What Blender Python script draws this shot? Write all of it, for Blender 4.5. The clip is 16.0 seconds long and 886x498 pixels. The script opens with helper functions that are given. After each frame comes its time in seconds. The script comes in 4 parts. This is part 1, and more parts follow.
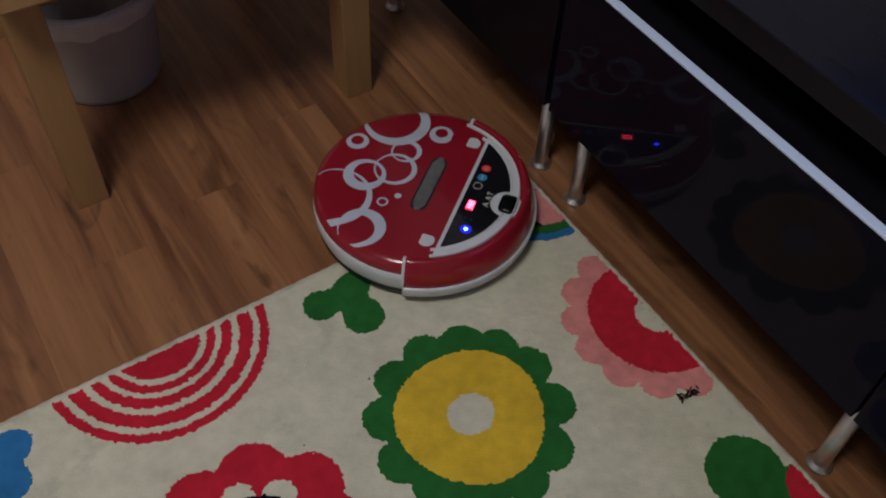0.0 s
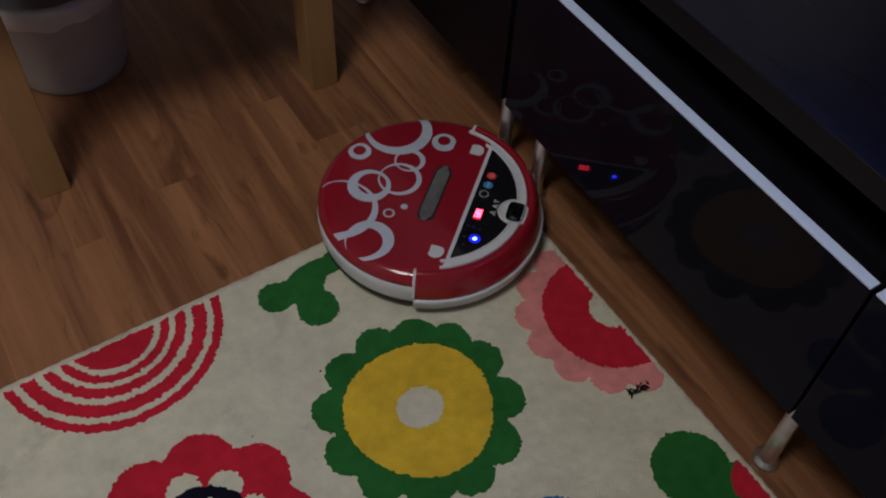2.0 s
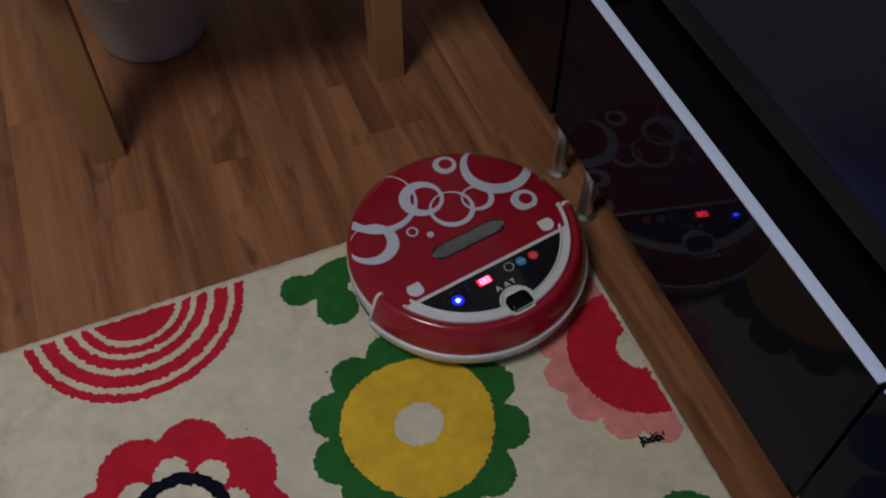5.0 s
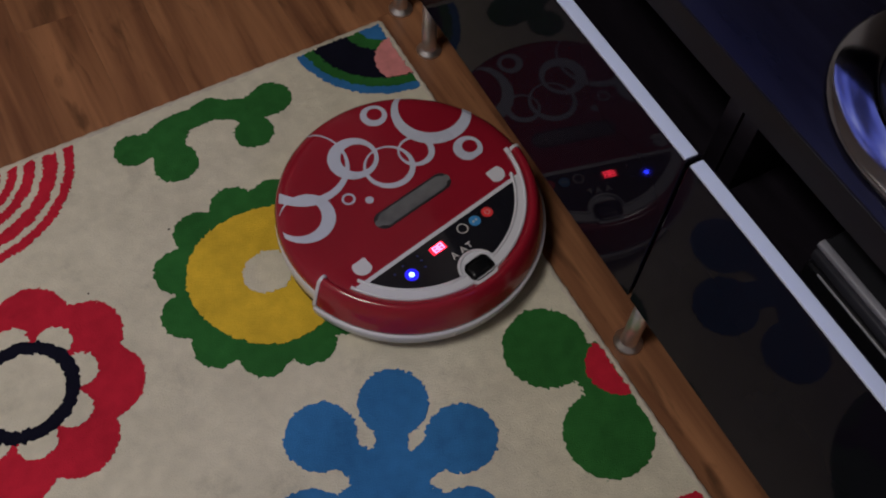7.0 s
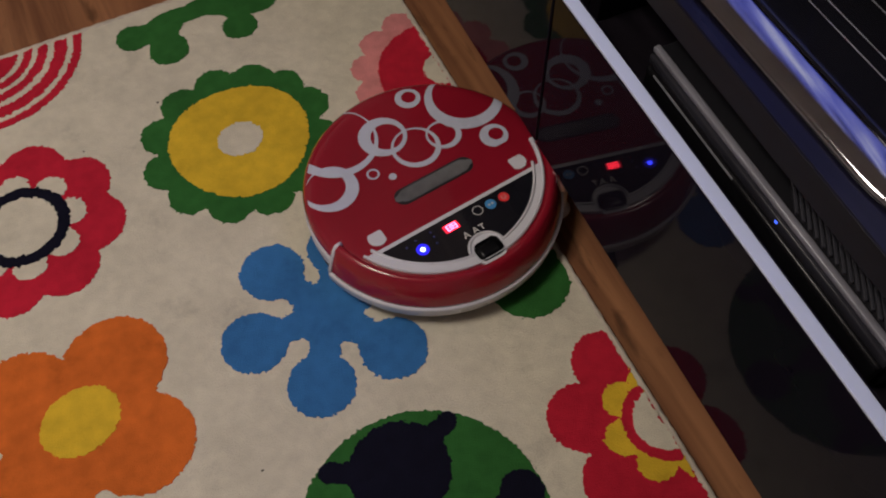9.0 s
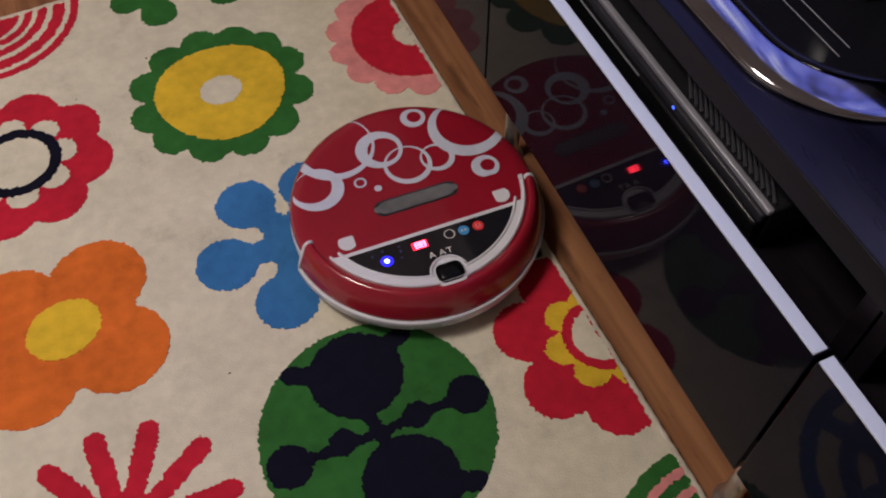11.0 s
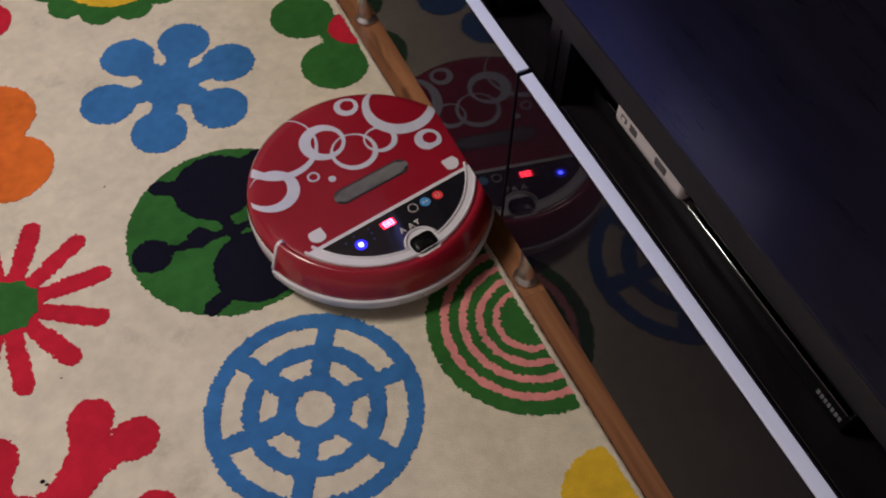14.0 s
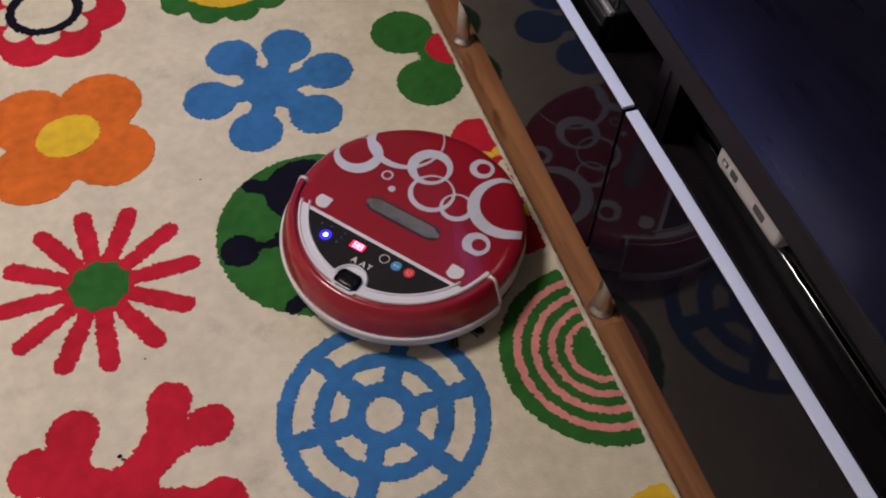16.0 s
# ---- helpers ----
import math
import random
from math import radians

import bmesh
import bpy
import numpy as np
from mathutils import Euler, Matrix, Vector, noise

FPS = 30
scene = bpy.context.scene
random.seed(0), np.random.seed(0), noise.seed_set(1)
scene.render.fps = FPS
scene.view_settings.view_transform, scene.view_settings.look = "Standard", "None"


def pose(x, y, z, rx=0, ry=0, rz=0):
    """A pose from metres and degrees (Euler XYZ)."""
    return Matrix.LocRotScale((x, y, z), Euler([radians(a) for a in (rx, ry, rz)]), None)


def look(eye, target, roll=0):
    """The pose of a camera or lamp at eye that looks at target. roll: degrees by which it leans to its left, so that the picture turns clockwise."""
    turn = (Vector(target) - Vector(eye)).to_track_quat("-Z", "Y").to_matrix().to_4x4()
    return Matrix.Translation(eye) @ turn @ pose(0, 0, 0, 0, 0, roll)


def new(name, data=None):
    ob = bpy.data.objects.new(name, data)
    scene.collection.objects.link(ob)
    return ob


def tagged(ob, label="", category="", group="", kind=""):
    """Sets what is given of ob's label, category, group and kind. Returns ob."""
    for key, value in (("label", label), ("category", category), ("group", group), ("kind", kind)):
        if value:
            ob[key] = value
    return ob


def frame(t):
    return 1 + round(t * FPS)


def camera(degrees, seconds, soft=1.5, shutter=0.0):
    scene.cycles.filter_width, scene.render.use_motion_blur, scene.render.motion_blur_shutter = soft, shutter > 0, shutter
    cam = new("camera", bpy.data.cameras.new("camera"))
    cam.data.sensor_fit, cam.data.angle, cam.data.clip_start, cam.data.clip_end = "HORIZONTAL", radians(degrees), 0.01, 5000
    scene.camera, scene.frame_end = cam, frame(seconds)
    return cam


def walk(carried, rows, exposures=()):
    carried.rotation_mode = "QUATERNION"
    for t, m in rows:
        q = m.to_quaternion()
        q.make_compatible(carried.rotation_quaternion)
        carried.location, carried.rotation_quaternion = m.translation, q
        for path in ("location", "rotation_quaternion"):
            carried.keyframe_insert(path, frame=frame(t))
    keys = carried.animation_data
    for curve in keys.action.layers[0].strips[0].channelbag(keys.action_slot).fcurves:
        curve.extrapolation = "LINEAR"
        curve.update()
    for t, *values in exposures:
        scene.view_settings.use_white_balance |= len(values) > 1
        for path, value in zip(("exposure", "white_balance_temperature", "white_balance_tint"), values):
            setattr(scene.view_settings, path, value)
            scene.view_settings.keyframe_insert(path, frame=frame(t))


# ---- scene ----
LAMP_POWER, TV_GLOW = 29.5, 1.40
cam = camera(51.5, 16.0, soft=2.0)

PATH = [
    (0, (-0.733, -0.83, 1.134), (-0.011, 0.219, -0.408), 2.9),
    (0.5, (-0.708, -0.816, 1.131), (0.017, 0.201, -0.431), 1.6),
    (1, (-0.702, -0.846, 1.133), (0.086, 0.122, -0.43), 2.3),
    (1.5, (-0.707, -0.862, 1.138), (0.114, 0.115, -0.403), 4.8),
    (2, (-0.671, -0.868, 1.142), (0.037, 0.172, -0.413), 3.2),
    (2.5, (-0.583, -0.872, 1.138), (0.023, 0.213, -0.429), 5.9),
    (3, (-0.549, -0.88, 1.141), (-0.02, 0.257, -0.417), 4.4),
    (3.2, (-0.544, -0.878, 1.142), (-0.05, 0.269, -0.421), 3.5),
    (5.3, (-0.504, -0.873, 1.133), (-0.05, 0.242, -0.464), -0.1),
    (5.5, (-0.498, -0.88, 1.121), (-0.024, 0.205, -0.491), 0.7),
    (6, (-0.483, -0.897, 1.106), (0.001, 0.121, -0.546), 1.1),
    (6.5, (-0.462, -0.916, 1.089), (0.062, 0.041, -0.587), 2.4),
    (7, (-0.45, -0.953, 1.073), (0.096, -0.08, -0.641), 3.8),
    (7.5, (-0.481, -1.018, 1.081), (0.125, -0.163, -0.623), 5.2),
    (8, (-0.519, -1.13, 1.082), (0.171, -0.27, -0.586), 9.5),
    (8.2, (-0.463, -1.147, 1.079), (0.165, -0.31, -0.625), 8.4),
    (10.3, (-0.403, -1.408, 1.103), (-0.039, -0.318, -0.534), -2.9),
    (10.5, (-0.416, -1.415, 1.097), (-0.025, -0.37, -0.563), -1.6),
    (11, (-0.441, -1.437, 1.092), (0.026, -0.411, -0.56), -0.0),
    (11.5, (-0.478, -1.499, 1.1), (0.099, -0.456, -0.505), 1.4),
    (12, (-0.512, -1.587, 1.109), (0.134, -0.548, -0.474), 4.0),
    (12.5, (-0.504, -1.645, 1.115), (0.142, -0.614, -0.472), 3.5),
    (13, (-0.461, -1.698, 1.11), (0.116, -0.676, -0.509), 3.2),
    (13.5, (-0.419, -1.77, 1.106), (0.119, -0.758, -0.533), 3.3),
    (14, (-0.402, -1.816, 1.106), (0.115, -0.809, -0.543), 1.6),
    (14.5, (-0.399, -1.827, 1.118), (0.105, -0.786, -0.514), 1.5),
    (15, (-0.404, -1.826, 1.121), (0.079, -0.762, -0.503), 2.2),
    (15.5, (-0.408, -1.817, 1.126), (0.039, -0.745, -0.502), 0.5),
    (16, (-0.448, -1.812, 1.126), (-0.019, -0.732, -0.502), 2.8),
]
walk(cam, [(t, look(eye, target, roll)) for t, eye, target, roll in PATH],
     exposures=[(0, -0.40, 5620, 1), (1.0, -0.39, 5620, 1), (1.5, -0.54, 5620, 2), (2.0, -0.62, 5620, 2), (2.5, -0.53, 5620, 3), (3.2, -0.60, 5620, 3),
                (5.5, -0.45, 5700, 4), (7.0, -0.40, 5900, 9), (8.2, -0.43, 6400, 10), (10.3, 0.18, 6350, 15), (11.0, 0.16, 6300, 14), (12.5, 0.15, 6100, 10),
                (13.5, 0.25, 6330, 13), (14.5, 0.32, 6380, 14), (16.0, 0.36, 6330, 13)])

# ---- light and exposure ----
world = bpy.data.worlds.new("room_world")
world.use_nodes = True
world.node_tree.nodes["Background"].inputs[0].default_value = (0.30, 0.27, 0.30, 1)
world.node_tree.nodes["Background"].inputs[1].default_value = 0.02
scene.world = world

lamp_data = bpy.data.lights.new("ceiling_bulb", "AREA")
lamp_data.shape, lamp_data.size, lamp_data.energy = "DISK", 0.60, LAMP_POWER
lamp_data.color = (1.0, 0.90, 0.80)
lamp_ob = new("ceiling_bulb", lamp_data)
lamp_ob.matrix_world = look((-1.20, -0.58, 2.36), (-1.20, -0.58, 0.0))


# ---- materials ----
def mat(name, color, rough=0.5, metal=0.0, vary=0.12, scale=40.0, bump=0.0, bump_scale=200.0, spec=0.5, coat=0.0, emit=None, power=0.0, stretch=(1, 1, 1)):
    """A surface with colour variation at two scales and fine relief."""
    m = bpy.data.materials.new(name)
    m.use_nodes = True
    nt = m.node_tree
    b = nt.nodes["Principled BSDF"]
    b.inputs["Roughness"].default_value = rough
    b.inputs["Metallic"].default_value = metal
    b.inputs["Specular IOR Level"].default_value = spec
    b.inputs["Coat Weight"].default_value = coat
    b.inputs["Coat Roughness"].default_value = 0.05
    tc = nt.nodes.new("ShaderNodeTexCoord")
    mp = nt.nodes.new("ShaderNodeMapping")
    mp.inputs["Scale"].default_value = stretch
    nt.links.new(tc.outputs["Object"], mp.inputs[0])
    big, fine = nt.nodes.new("ShaderNodeTexNoise"), nt.nodes.new("ShaderNodeTexNoise")
    big.inputs["Scale"].default_value, big.inputs["Detail"].default_value = scale * 0.22, 3
    fine.inputs["Scale"].default_value, fine.inputs["Detail"].default_value = scale, 5
    for n in (big, fine):
        nt.links.new(mp.outputs[0], n.inputs["Vector"])
    add = nt.nodes.new("ShaderNodeMath")
    add.operation = "ADD"
    nt.links.new(big.outputs[0], add.inputs[0])
    nt.links.new(fine.outputs[0], add.inputs[1])
    ramp = nt.nodes.new("ShaderNodeMapRange")
    ramp.inputs[1].default_value, ramp.inputs[2].default_value = 0.7, 1.3
    ramp.inputs[3].default_value, ramp.inputs[4].default_value = 1 - vary, 1 + vary
    nt.links.new(add.outputs[0], ramp.inputs[0])
    mul = nt.nodes.new("ShaderNodeVectorMath")
    mul.operation = "SCALE"
    mul.inputs[0].default_value = color
    nt.links.new(ramp.outputs[0], mul.inputs["Scale"])
    nt.links.new(mul.outputs[0], b.inputs["Base Color"])
    rr = nt.nodes.new("ShaderNodeMapRange")
    rr.inputs[1].default_value, rr.inputs[2].default_value = 0.3, 0.7
    rr.inputs[3].default_value, rr.inputs[4].default_value = rough * 0.85, min(1.0, rough * 1.2)
    nt.links.new(big.outputs[0], rr.inputs[0])
    nt.links.new(rr.outputs[0], b.inputs["Roughness"])
    if bump > 0:
        bn, bp = nt.nodes.new("ShaderNodeTexNoise"), nt.nodes.new("ShaderNodeBump")
        bn.inputs["Scale"].default_value, bn.inputs["Detail"].default_value = bump_scale, 4
        nt.links.new(mp.outputs[0], bn.inputs["Vector"])
        bp.inputs["Strength"].default_value, bp.inputs["Distance"].default_value = bump, 0.004
        nt.links.new(bn.outputs[0], bp.inputs["Height"])
        nt.links.new(bp.outputs[0], b.inputs["Normal"])
    if emit:
        b.inputs["Emission Color"].default_value = (*emit, 1)
        b.inputs["Emission Strength"].default_value = power
    return m


def pile(name, color, vary=0.16):
    """Woven wool pile: matt, tufted relief, soft shading streaks and a little soiling."""
    m = mat(name, color, 0.95, vary=vary, scale=55, bump=0.45, bump_scale=520, spec=0.05)
    nt = m.node_tree
    # sparse soiling with soft, uneven outlines
    spots, fleck = nt.nodes.new("ShaderNodeTexNoise"), nt.nodes.new("ShaderNodeMapRange")
    coords = next(n for n in nt.nodes if n.bl_idname == "ShaderNodeTexCoord")
    spots.inputs["Scale"].default_value, spots.inputs["Detail"].default_value, spots.inputs["Roughness"].default_value = 11.0, 8.0, 0.68
    nt.links.new(coords.outputs["Object"], spots.inputs["Vector"])
    fleck.inputs[1].default_value, fleck.inputs[2].default_value, fleck.inputs[3].default_value, fleck.inputs[4].default_value = 0.58, 0.76, 1.0, 0.70
    nt.links.new(spots.outputs[0], fleck.inputs[0])
    soil = nt.nodes.new("ShaderNodeVectorMath")
    soil.operation = "SCALE"
    link = nt.nodes["Principled BSDF"].inputs["Base Color"].links[0]
    nt.links.new(link.from_socket, soil.inputs[0])
    nt.links.new(fleck.outputs[0], soil.inputs["Scale"])
    nt.links.new(soil.outputs[0], nt.nodes["Principled BSDF"].inputs["Base Color"])
    b = nt.nodes["Principled BSDF"]
    b.inputs["Sheen Weight"].default_value = 0.25
    b.inputs["Sheen Roughness"].default_value = 0.6
    b.inputs["Sheen Tint"].default_value = (*color, 1)
    return m


def wood(name, dark, light, rough=0.4, spread=0.35, along=(17, 1.6, 17), spec=0.4, bump=0.12, knotty=0.0):
    """Wood with long grain along y, knots, and a tone of its own for each piece."""
    m = bpy.data.materials.new(name)
    m.use_nodes = True
    nt = m.node_tree
    b = nt.nodes["Principled BSDF"]
    b.inputs["Specular IOR Level"].default_value = spec
    tc, oi = nt.nodes.new("ShaderNodeTexCoord"), nt.nodes.new("ShaderNodeObjectInfo")
    shift = nt.nodes.new("ShaderNodeVectorMath")
    shift.operation = "MULTIPLY_ADD"
    nt.links.new(oi.outputs["Random"], shift.inputs[0])
    shift.inputs[1].default_value = (7.3, 3.1, 5.7)
    nt.links.new(tc.outputs["Object"], shift.inputs[2])
    mp = nt.nodes.new("ShaderNodeMapping")
    mp.inputs["Scale"].default_value = along
    nt.links.new(shift.outputs[0], mp.inputs[0])
    grain, wide, knots = (nt.nodes.new("ShaderNodeTexNoise") for _ in range(3))
    for n, s, d, w in ((grain, 5.0, 9, 0.6), (wide, 0.8, 3, 1.6), (knots, 0.35, 2, 2.2)):
        n.inputs["Scale"].default_value, n.inputs["Detail"].default_value, n.inputs["Distortion"].default_value = s, d, w
        nt.links.new(mp.outputs[0], n.inputs["Vector"])
    s1 = nt.nodes.new("ShaderNodeMath")
    s1.operation = "MULTIPLY_ADD"
    nt.links.new(grain.outputs[0], s1.inputs[0])
    s1.inputs[1].default_value = 0.30
    nt.links.new(wide.outputs[0], s1.inputs[2])
    s2 = nt.nodes.new("ShaderNodeMath")
    s2.operation = "MULTIPLY_ADD"
    nt.links.new(oi.outputs["Random"], s2.inputs[0])
    s2.inputs[1].default_value = spread
    nt.links.new(s1.outputs[0], s2.inputs[2])
    s3 = nt.nodes.new("ShaderNodeMath")
    s3.operation = "MULTIPLY_ADD"
    nt.links.new(knots.outputs[0], s3.inputs[0])
    s3.inputs[1].default_value = 0.5
    nt.links.new(s2.outputs[0], s3.inputs[2])
    mr = nt.nodes.new("ShaderNodeMapRange")
    mr.inputs[1].default_value, mr.inputs[2].default_value = 0.70, 1.42 + spread * 0.6
    nt.links.new(s3.outputs[0], mr.inputs[0])
    mix = nt.nodes.new("ShaderNodeMix")
    mix.data_type = "RGBA"
    mix.inputs[6].default_value, mix.inputs[7].default_value = (*dark, 1), (*light, 1)
    nt.links.new(mr.outputs[0], mix.inputs[0])
    tone = mix.outputs[2]
    if knotty > 0:
        # dark knots with curled figure, and short pores along the grain
        for stretched, size, lo, hi, deep in (((1.0, 0.30, 1.0), 13.0, 0.60, 0.74, knotty), ((1.0, 0.12, 1.0), 70.0, 0.60, 0.78, knotty * 0.7)):
            km, kn, kr, ks = nt.nodes.new("ShaderNodeMapping"), nt.nodes.new("ShaderNodeTexNoise"), nt.nodes.new("ShaderNodeMapRange"), nt.nodes.new("ShaderNodeVectorMath")
            km.inputs["Scale"].default_value = stretched
            nt.links.new(shift.outputs[0], km.inputs[0])
            nt.links.new(km.outputs[0], kn.inputs["Vector"])
            kn.inputs["Scale"].default_value, kn.inputs["Detail"].default_value, kn.inputs["Distortion"].default_value = size, 4, 1.6
            kr.inputs[1].default_value, kr.inputs[2].default_value, kr.inputs[3].default_value, kr.inputs[4].default_value = lo, hi, 1.0, 1.0 - deep
            nt.links.new(kn.outputs[0], kr.inputs[0])
            ks.operation = "SCALE"
            nt.links.new(tone, ks.inputs[0])
            nt.links.new(kr.outputs[0], ks.inputs["Scale"])
            tone = ks.outputs[0]
    nt.links.new(tone, b.inputs["Base Color"])
    ro = nt.nodes.new("ShaderNodeMapRange")
    ro.inputs[3].default_value, ro.inputs[4].default_value = rough * 0.8, rough * 1.35
    nt.links.new(wide.outputs[0], ro.inputs[0])
    nt.links.new(ro.outputs[0], b.inputs["Roughness"])
    bp = nt.nodes.new("ShaderNodeBump")
    bp.inputs["Strength"].default_value, bp.inputs["Distance"].default_value = bump, 0.002
    nt.links.new(grain.outputs[0], bp.inputs["Height"])
    nt.links.new(bp.outputs[0], b.inputs["Normal"])
    return m


M_FLOOR = wood("laminate_oak", (0.150, 0.059, 0.028), (0.49, 0.225, 0.097), 0.40, 0.16, along=(26, 1.5, 26), knotty=0.55)
M_PINE = wood("pale_pine", (0.24, 0.125, 0.045), (0.46, 0.27, 0.11), 0.5, 0.1, (9, 9, 1.0))
M_CREAM = pile("cream_pile", (0.66, 0.61, 0.475), 0.10)
M_RED = pile("red_pile", (0.51, 0.019, 0.040))
M_PINK = pile("pink_pile", (0.72, 0.27, 0.26))
M_GREEN = pile("green_pile", (0.032, 0.135, 0.030))
M_YELLOW = pile("yellow_pile", (0.72, 0.47, 0.035))
M_BLUE = pile("blue_pile", (0.043, 0.168, 0.40))
M_ORANGE = pile("orange_pile", (0.66, 0.150, 0.026))
M_BLACK = pile("black_pile", (0.008, 0.008, 0.017))
M_BIND = pile("cream_binding", (0.58, 0.52, 0.42), 0.2)
M_STAIN = pile("dark_smudge", (0.02, 0.016, 0.015))
M_GLOSS = mat("black_gloss_front", (0.0085, 0.0070, 0.0125), 0.035, vary=0.2, scale=8, spec=0.057)
M_DRAWER_DARK = mat("black_brown_front", (0.0065, 0.0055, 0.009), 0.22, vary=0.2, scale=20, spec=0.10)
M_CARCASS = mat("black_brown_board", (0.0075, 0.0060, 0.0085), 0.36, vary=0.3, scale=30, bump=0.05, spec=0.20, stretch=(8, 1, 8))
M_TOP = mat("black_brown_top", (0.0075, 0.0072, 0.0165), 0.30, vary=0.25, scale=25, bump=0.03, spec=0.24, stretch=(8, 1, 8))
M_STRIP = mat("satin_silver_edge", (0.66, 0.74, 0.95), 0.42, 0.0, vary=0.05, scale=60, stretch=(1, 0.05, 1))
M_CHROME = mat("chrome", (0.28, 0.275, 0.28), 0.09, 1.0, vary=0.10, scale=30)
M_STEEL = mat("brushed_steel_foot", (0.80, 0.78, 0.76), 0.34, 1.0, vary=0.12, scale=60)
M_ROBOT_RED = mat("robot_red", (0.285, 0.010, 0.024), 0.20, vary=0.10, scale=10, spec=0.45, coat=0.35)
M_ROBOT_WHITE = mat("robot_white", (0.67, 0.67, 0.71), 0.30, vary=0.05, scale=30, spec=0.5)
M_DECAL = mat("decal_silver_white", (0.54, 0.57, 0.67), 0.30, vary=0.05, scale=60, spec=0.5, coat=0.3)
M_PANEL = mat("panel_black", (0.010, 0.010, 0.014), 0.10, vary=0.2, scale=30, spec=0.5, coat=0.5)
M_LENS = mat("black_lens", (0.006, 0.006, 0.007), 0.24, vary=0.2, scale=30, spec=0.18)
M_RUBBER = mat("black_rubber", (0.015, 0.015, 0.016), 0.6, vary=0.2, scale=60)
M_SLOT = mat("grey_handle_plastic", (0.13, 0.13, 0.135), 0.22, vary=0.45, scale=28, spec=0.6)
M_SLOT_EDGE = mat("dark_handle_edge", (0.025, 0.022, 0.025), 0.3, vary=0.2)
M_LED_BLUE = mat("blue_led", (0.05, 0.05, 0.5), 0.3, emit=(0.030, 0.040, 1.0), power=64.0)
M_LED_TINY = mat("tiny_blue_led", (0.02, 0.02, 0.3), 0.3, emit=(0.06, 0.14, 1.0), power=2.0)
# weak emission that stands in for the glow round the blue lamp
M_LED_HALO = mat("painted_blue_glow", (0.01, 0.01, 0.06), 0.3, emit=(0.03, 0.02, 1.0), power=1.1)
M_LED_RED = mat("red_digit", (0.5, 0.02, 0.03), 0.3, emit=(1.0, 0.03, 0.06), power=34.0)
M_RED_FIELD = mat("red_display_field", (0.25, 0.02, 0.03), 0.2, emit=(1.0, 0.02, 0.06), power=1.3)
M_BTN_RED = mat("red_button", (0.55, 0.03, 0.03), 0.3, emit=(1.0, 0.04, 0.05), power=0.12)
M_BTN_BLUE = mat("blue_button", (0.06, 0.25, 0.50), 0.3, emit=(0.05, 0.3, 0.8), power=0.05)
M_MARK = mat("pale_print", (0.60, 0.58, 0.55), 0.4)
M_DIM = mat("dim_blue_print", (0.03, 0.035, 0.13), 0.4)
M_DEVICE = mat("device_dark_plastic", (0.011, 0.011, 0.013), 0.30, vary=0.2, scale=50, spec=0.22)
M_DEVICE_TRIM = mat("device_grey_trim", (0.24, 0.24, 0.27), 0.34, 0.2, vary=0.25)
M_DEVICE_FACE = mat("device_smoky_front", (0.024, 0.024, 0.030), 0.24, vary=0.2, scale=30, spec=0.18)
M_RIB = mat("device_rib_plastic", (0.042, 0.042, 0.050), 0.35, vary=0.1, spec=0.3)
M_DEVICE_WHITE = mat("device_white", (0.70, 0.66, 0.66), 0.40, vary=0.05)
M_PORT = mat("port_grey", (0.10, 0.10, 0.11), 0.4)
M_BIN = mat("grey_bin_plastic", (0.37, 0.35, 0.335), 0.45, vary=0.08, scale=20)
M_BAG = mat("white_bin_liner", (0.55, 0.51, 0.48), 0.45, vary=0.15, scale=30, bump=0.5, bump_scale=60)
M_WALL = mat("painted_wall", (0.62, 0.60, 0.60), 0.85, vary=0.05, scale=6, bump=0.15, bump_scale=160)
M_CEIL = mat("ceiling_paint", (0.82, 0.80, 0.77), 0.9, vary=0.03, scale=5)
M_TV = mat("tv_black", (0.008, 0.008, 0.010), 0.10, vary=0.1, scale=20, spec=0.28)
M_SCREEN = mat("lit_screen", (0.02, 0.02, 0.03), 0.2, emit=(0.22, 0.20, 1.0), power=TV_GLOW)


def picture(m):
    """A soft moving-picture pattern on the lit screen: blue, violet and pale patches."""
    nt = m.node_tree
    b = nt.nodes["Principled BSDF"]
    tc, mp, no, cr = (nt.nodes.new("ShaderNodeTexCoord"), nt.nodes.new("ShaderNodeMapping"), nt.nodes.new("ShaderNodeTexNoise"), nt.nodes.new("ShaderNodeValToRGB"))
    mp.inputs["Scale"].default_value = (1, 9, 2.2)
    no.inputs["Scale"].default_value, no.inputs["Detail"].default_value = 1.6, 3
    for p, c in ((0.34, (0.03, 0.035, 0.15, 1)), (0.48, (0.14, 0.17, 0.78, 1)), (0.58, (0.30, 0.34, 1.0, 1)), (0.70, (0.88, 0.92, 1.25, 1))):
        e = cr.color_ramp.elements.new(p)
        e.color = c
    cr.color_ramp.elements.remove(cr.color_ramp.elements[-1])
    cr.color_ramp.elements.remove(cr.color_ramp.elements[0])
    nt.links.new(tc.outputs["Object"], mp.inputs[0])
    nt.links.new(mp.outputs[0], no.inputs["Vector"])
    nt.links.new(no.outputs[0], cr.inputs[0])
    nt.links.new(cr.outputs[0], b.inputs["Emission Color"])


picture(M_SCREEN)
M_SHADE = mat("opal_lamp_shade", (0.8, 0.76, 0.68), 0.4, emit=(1.0, 0.82, 0.62), power=2.0)


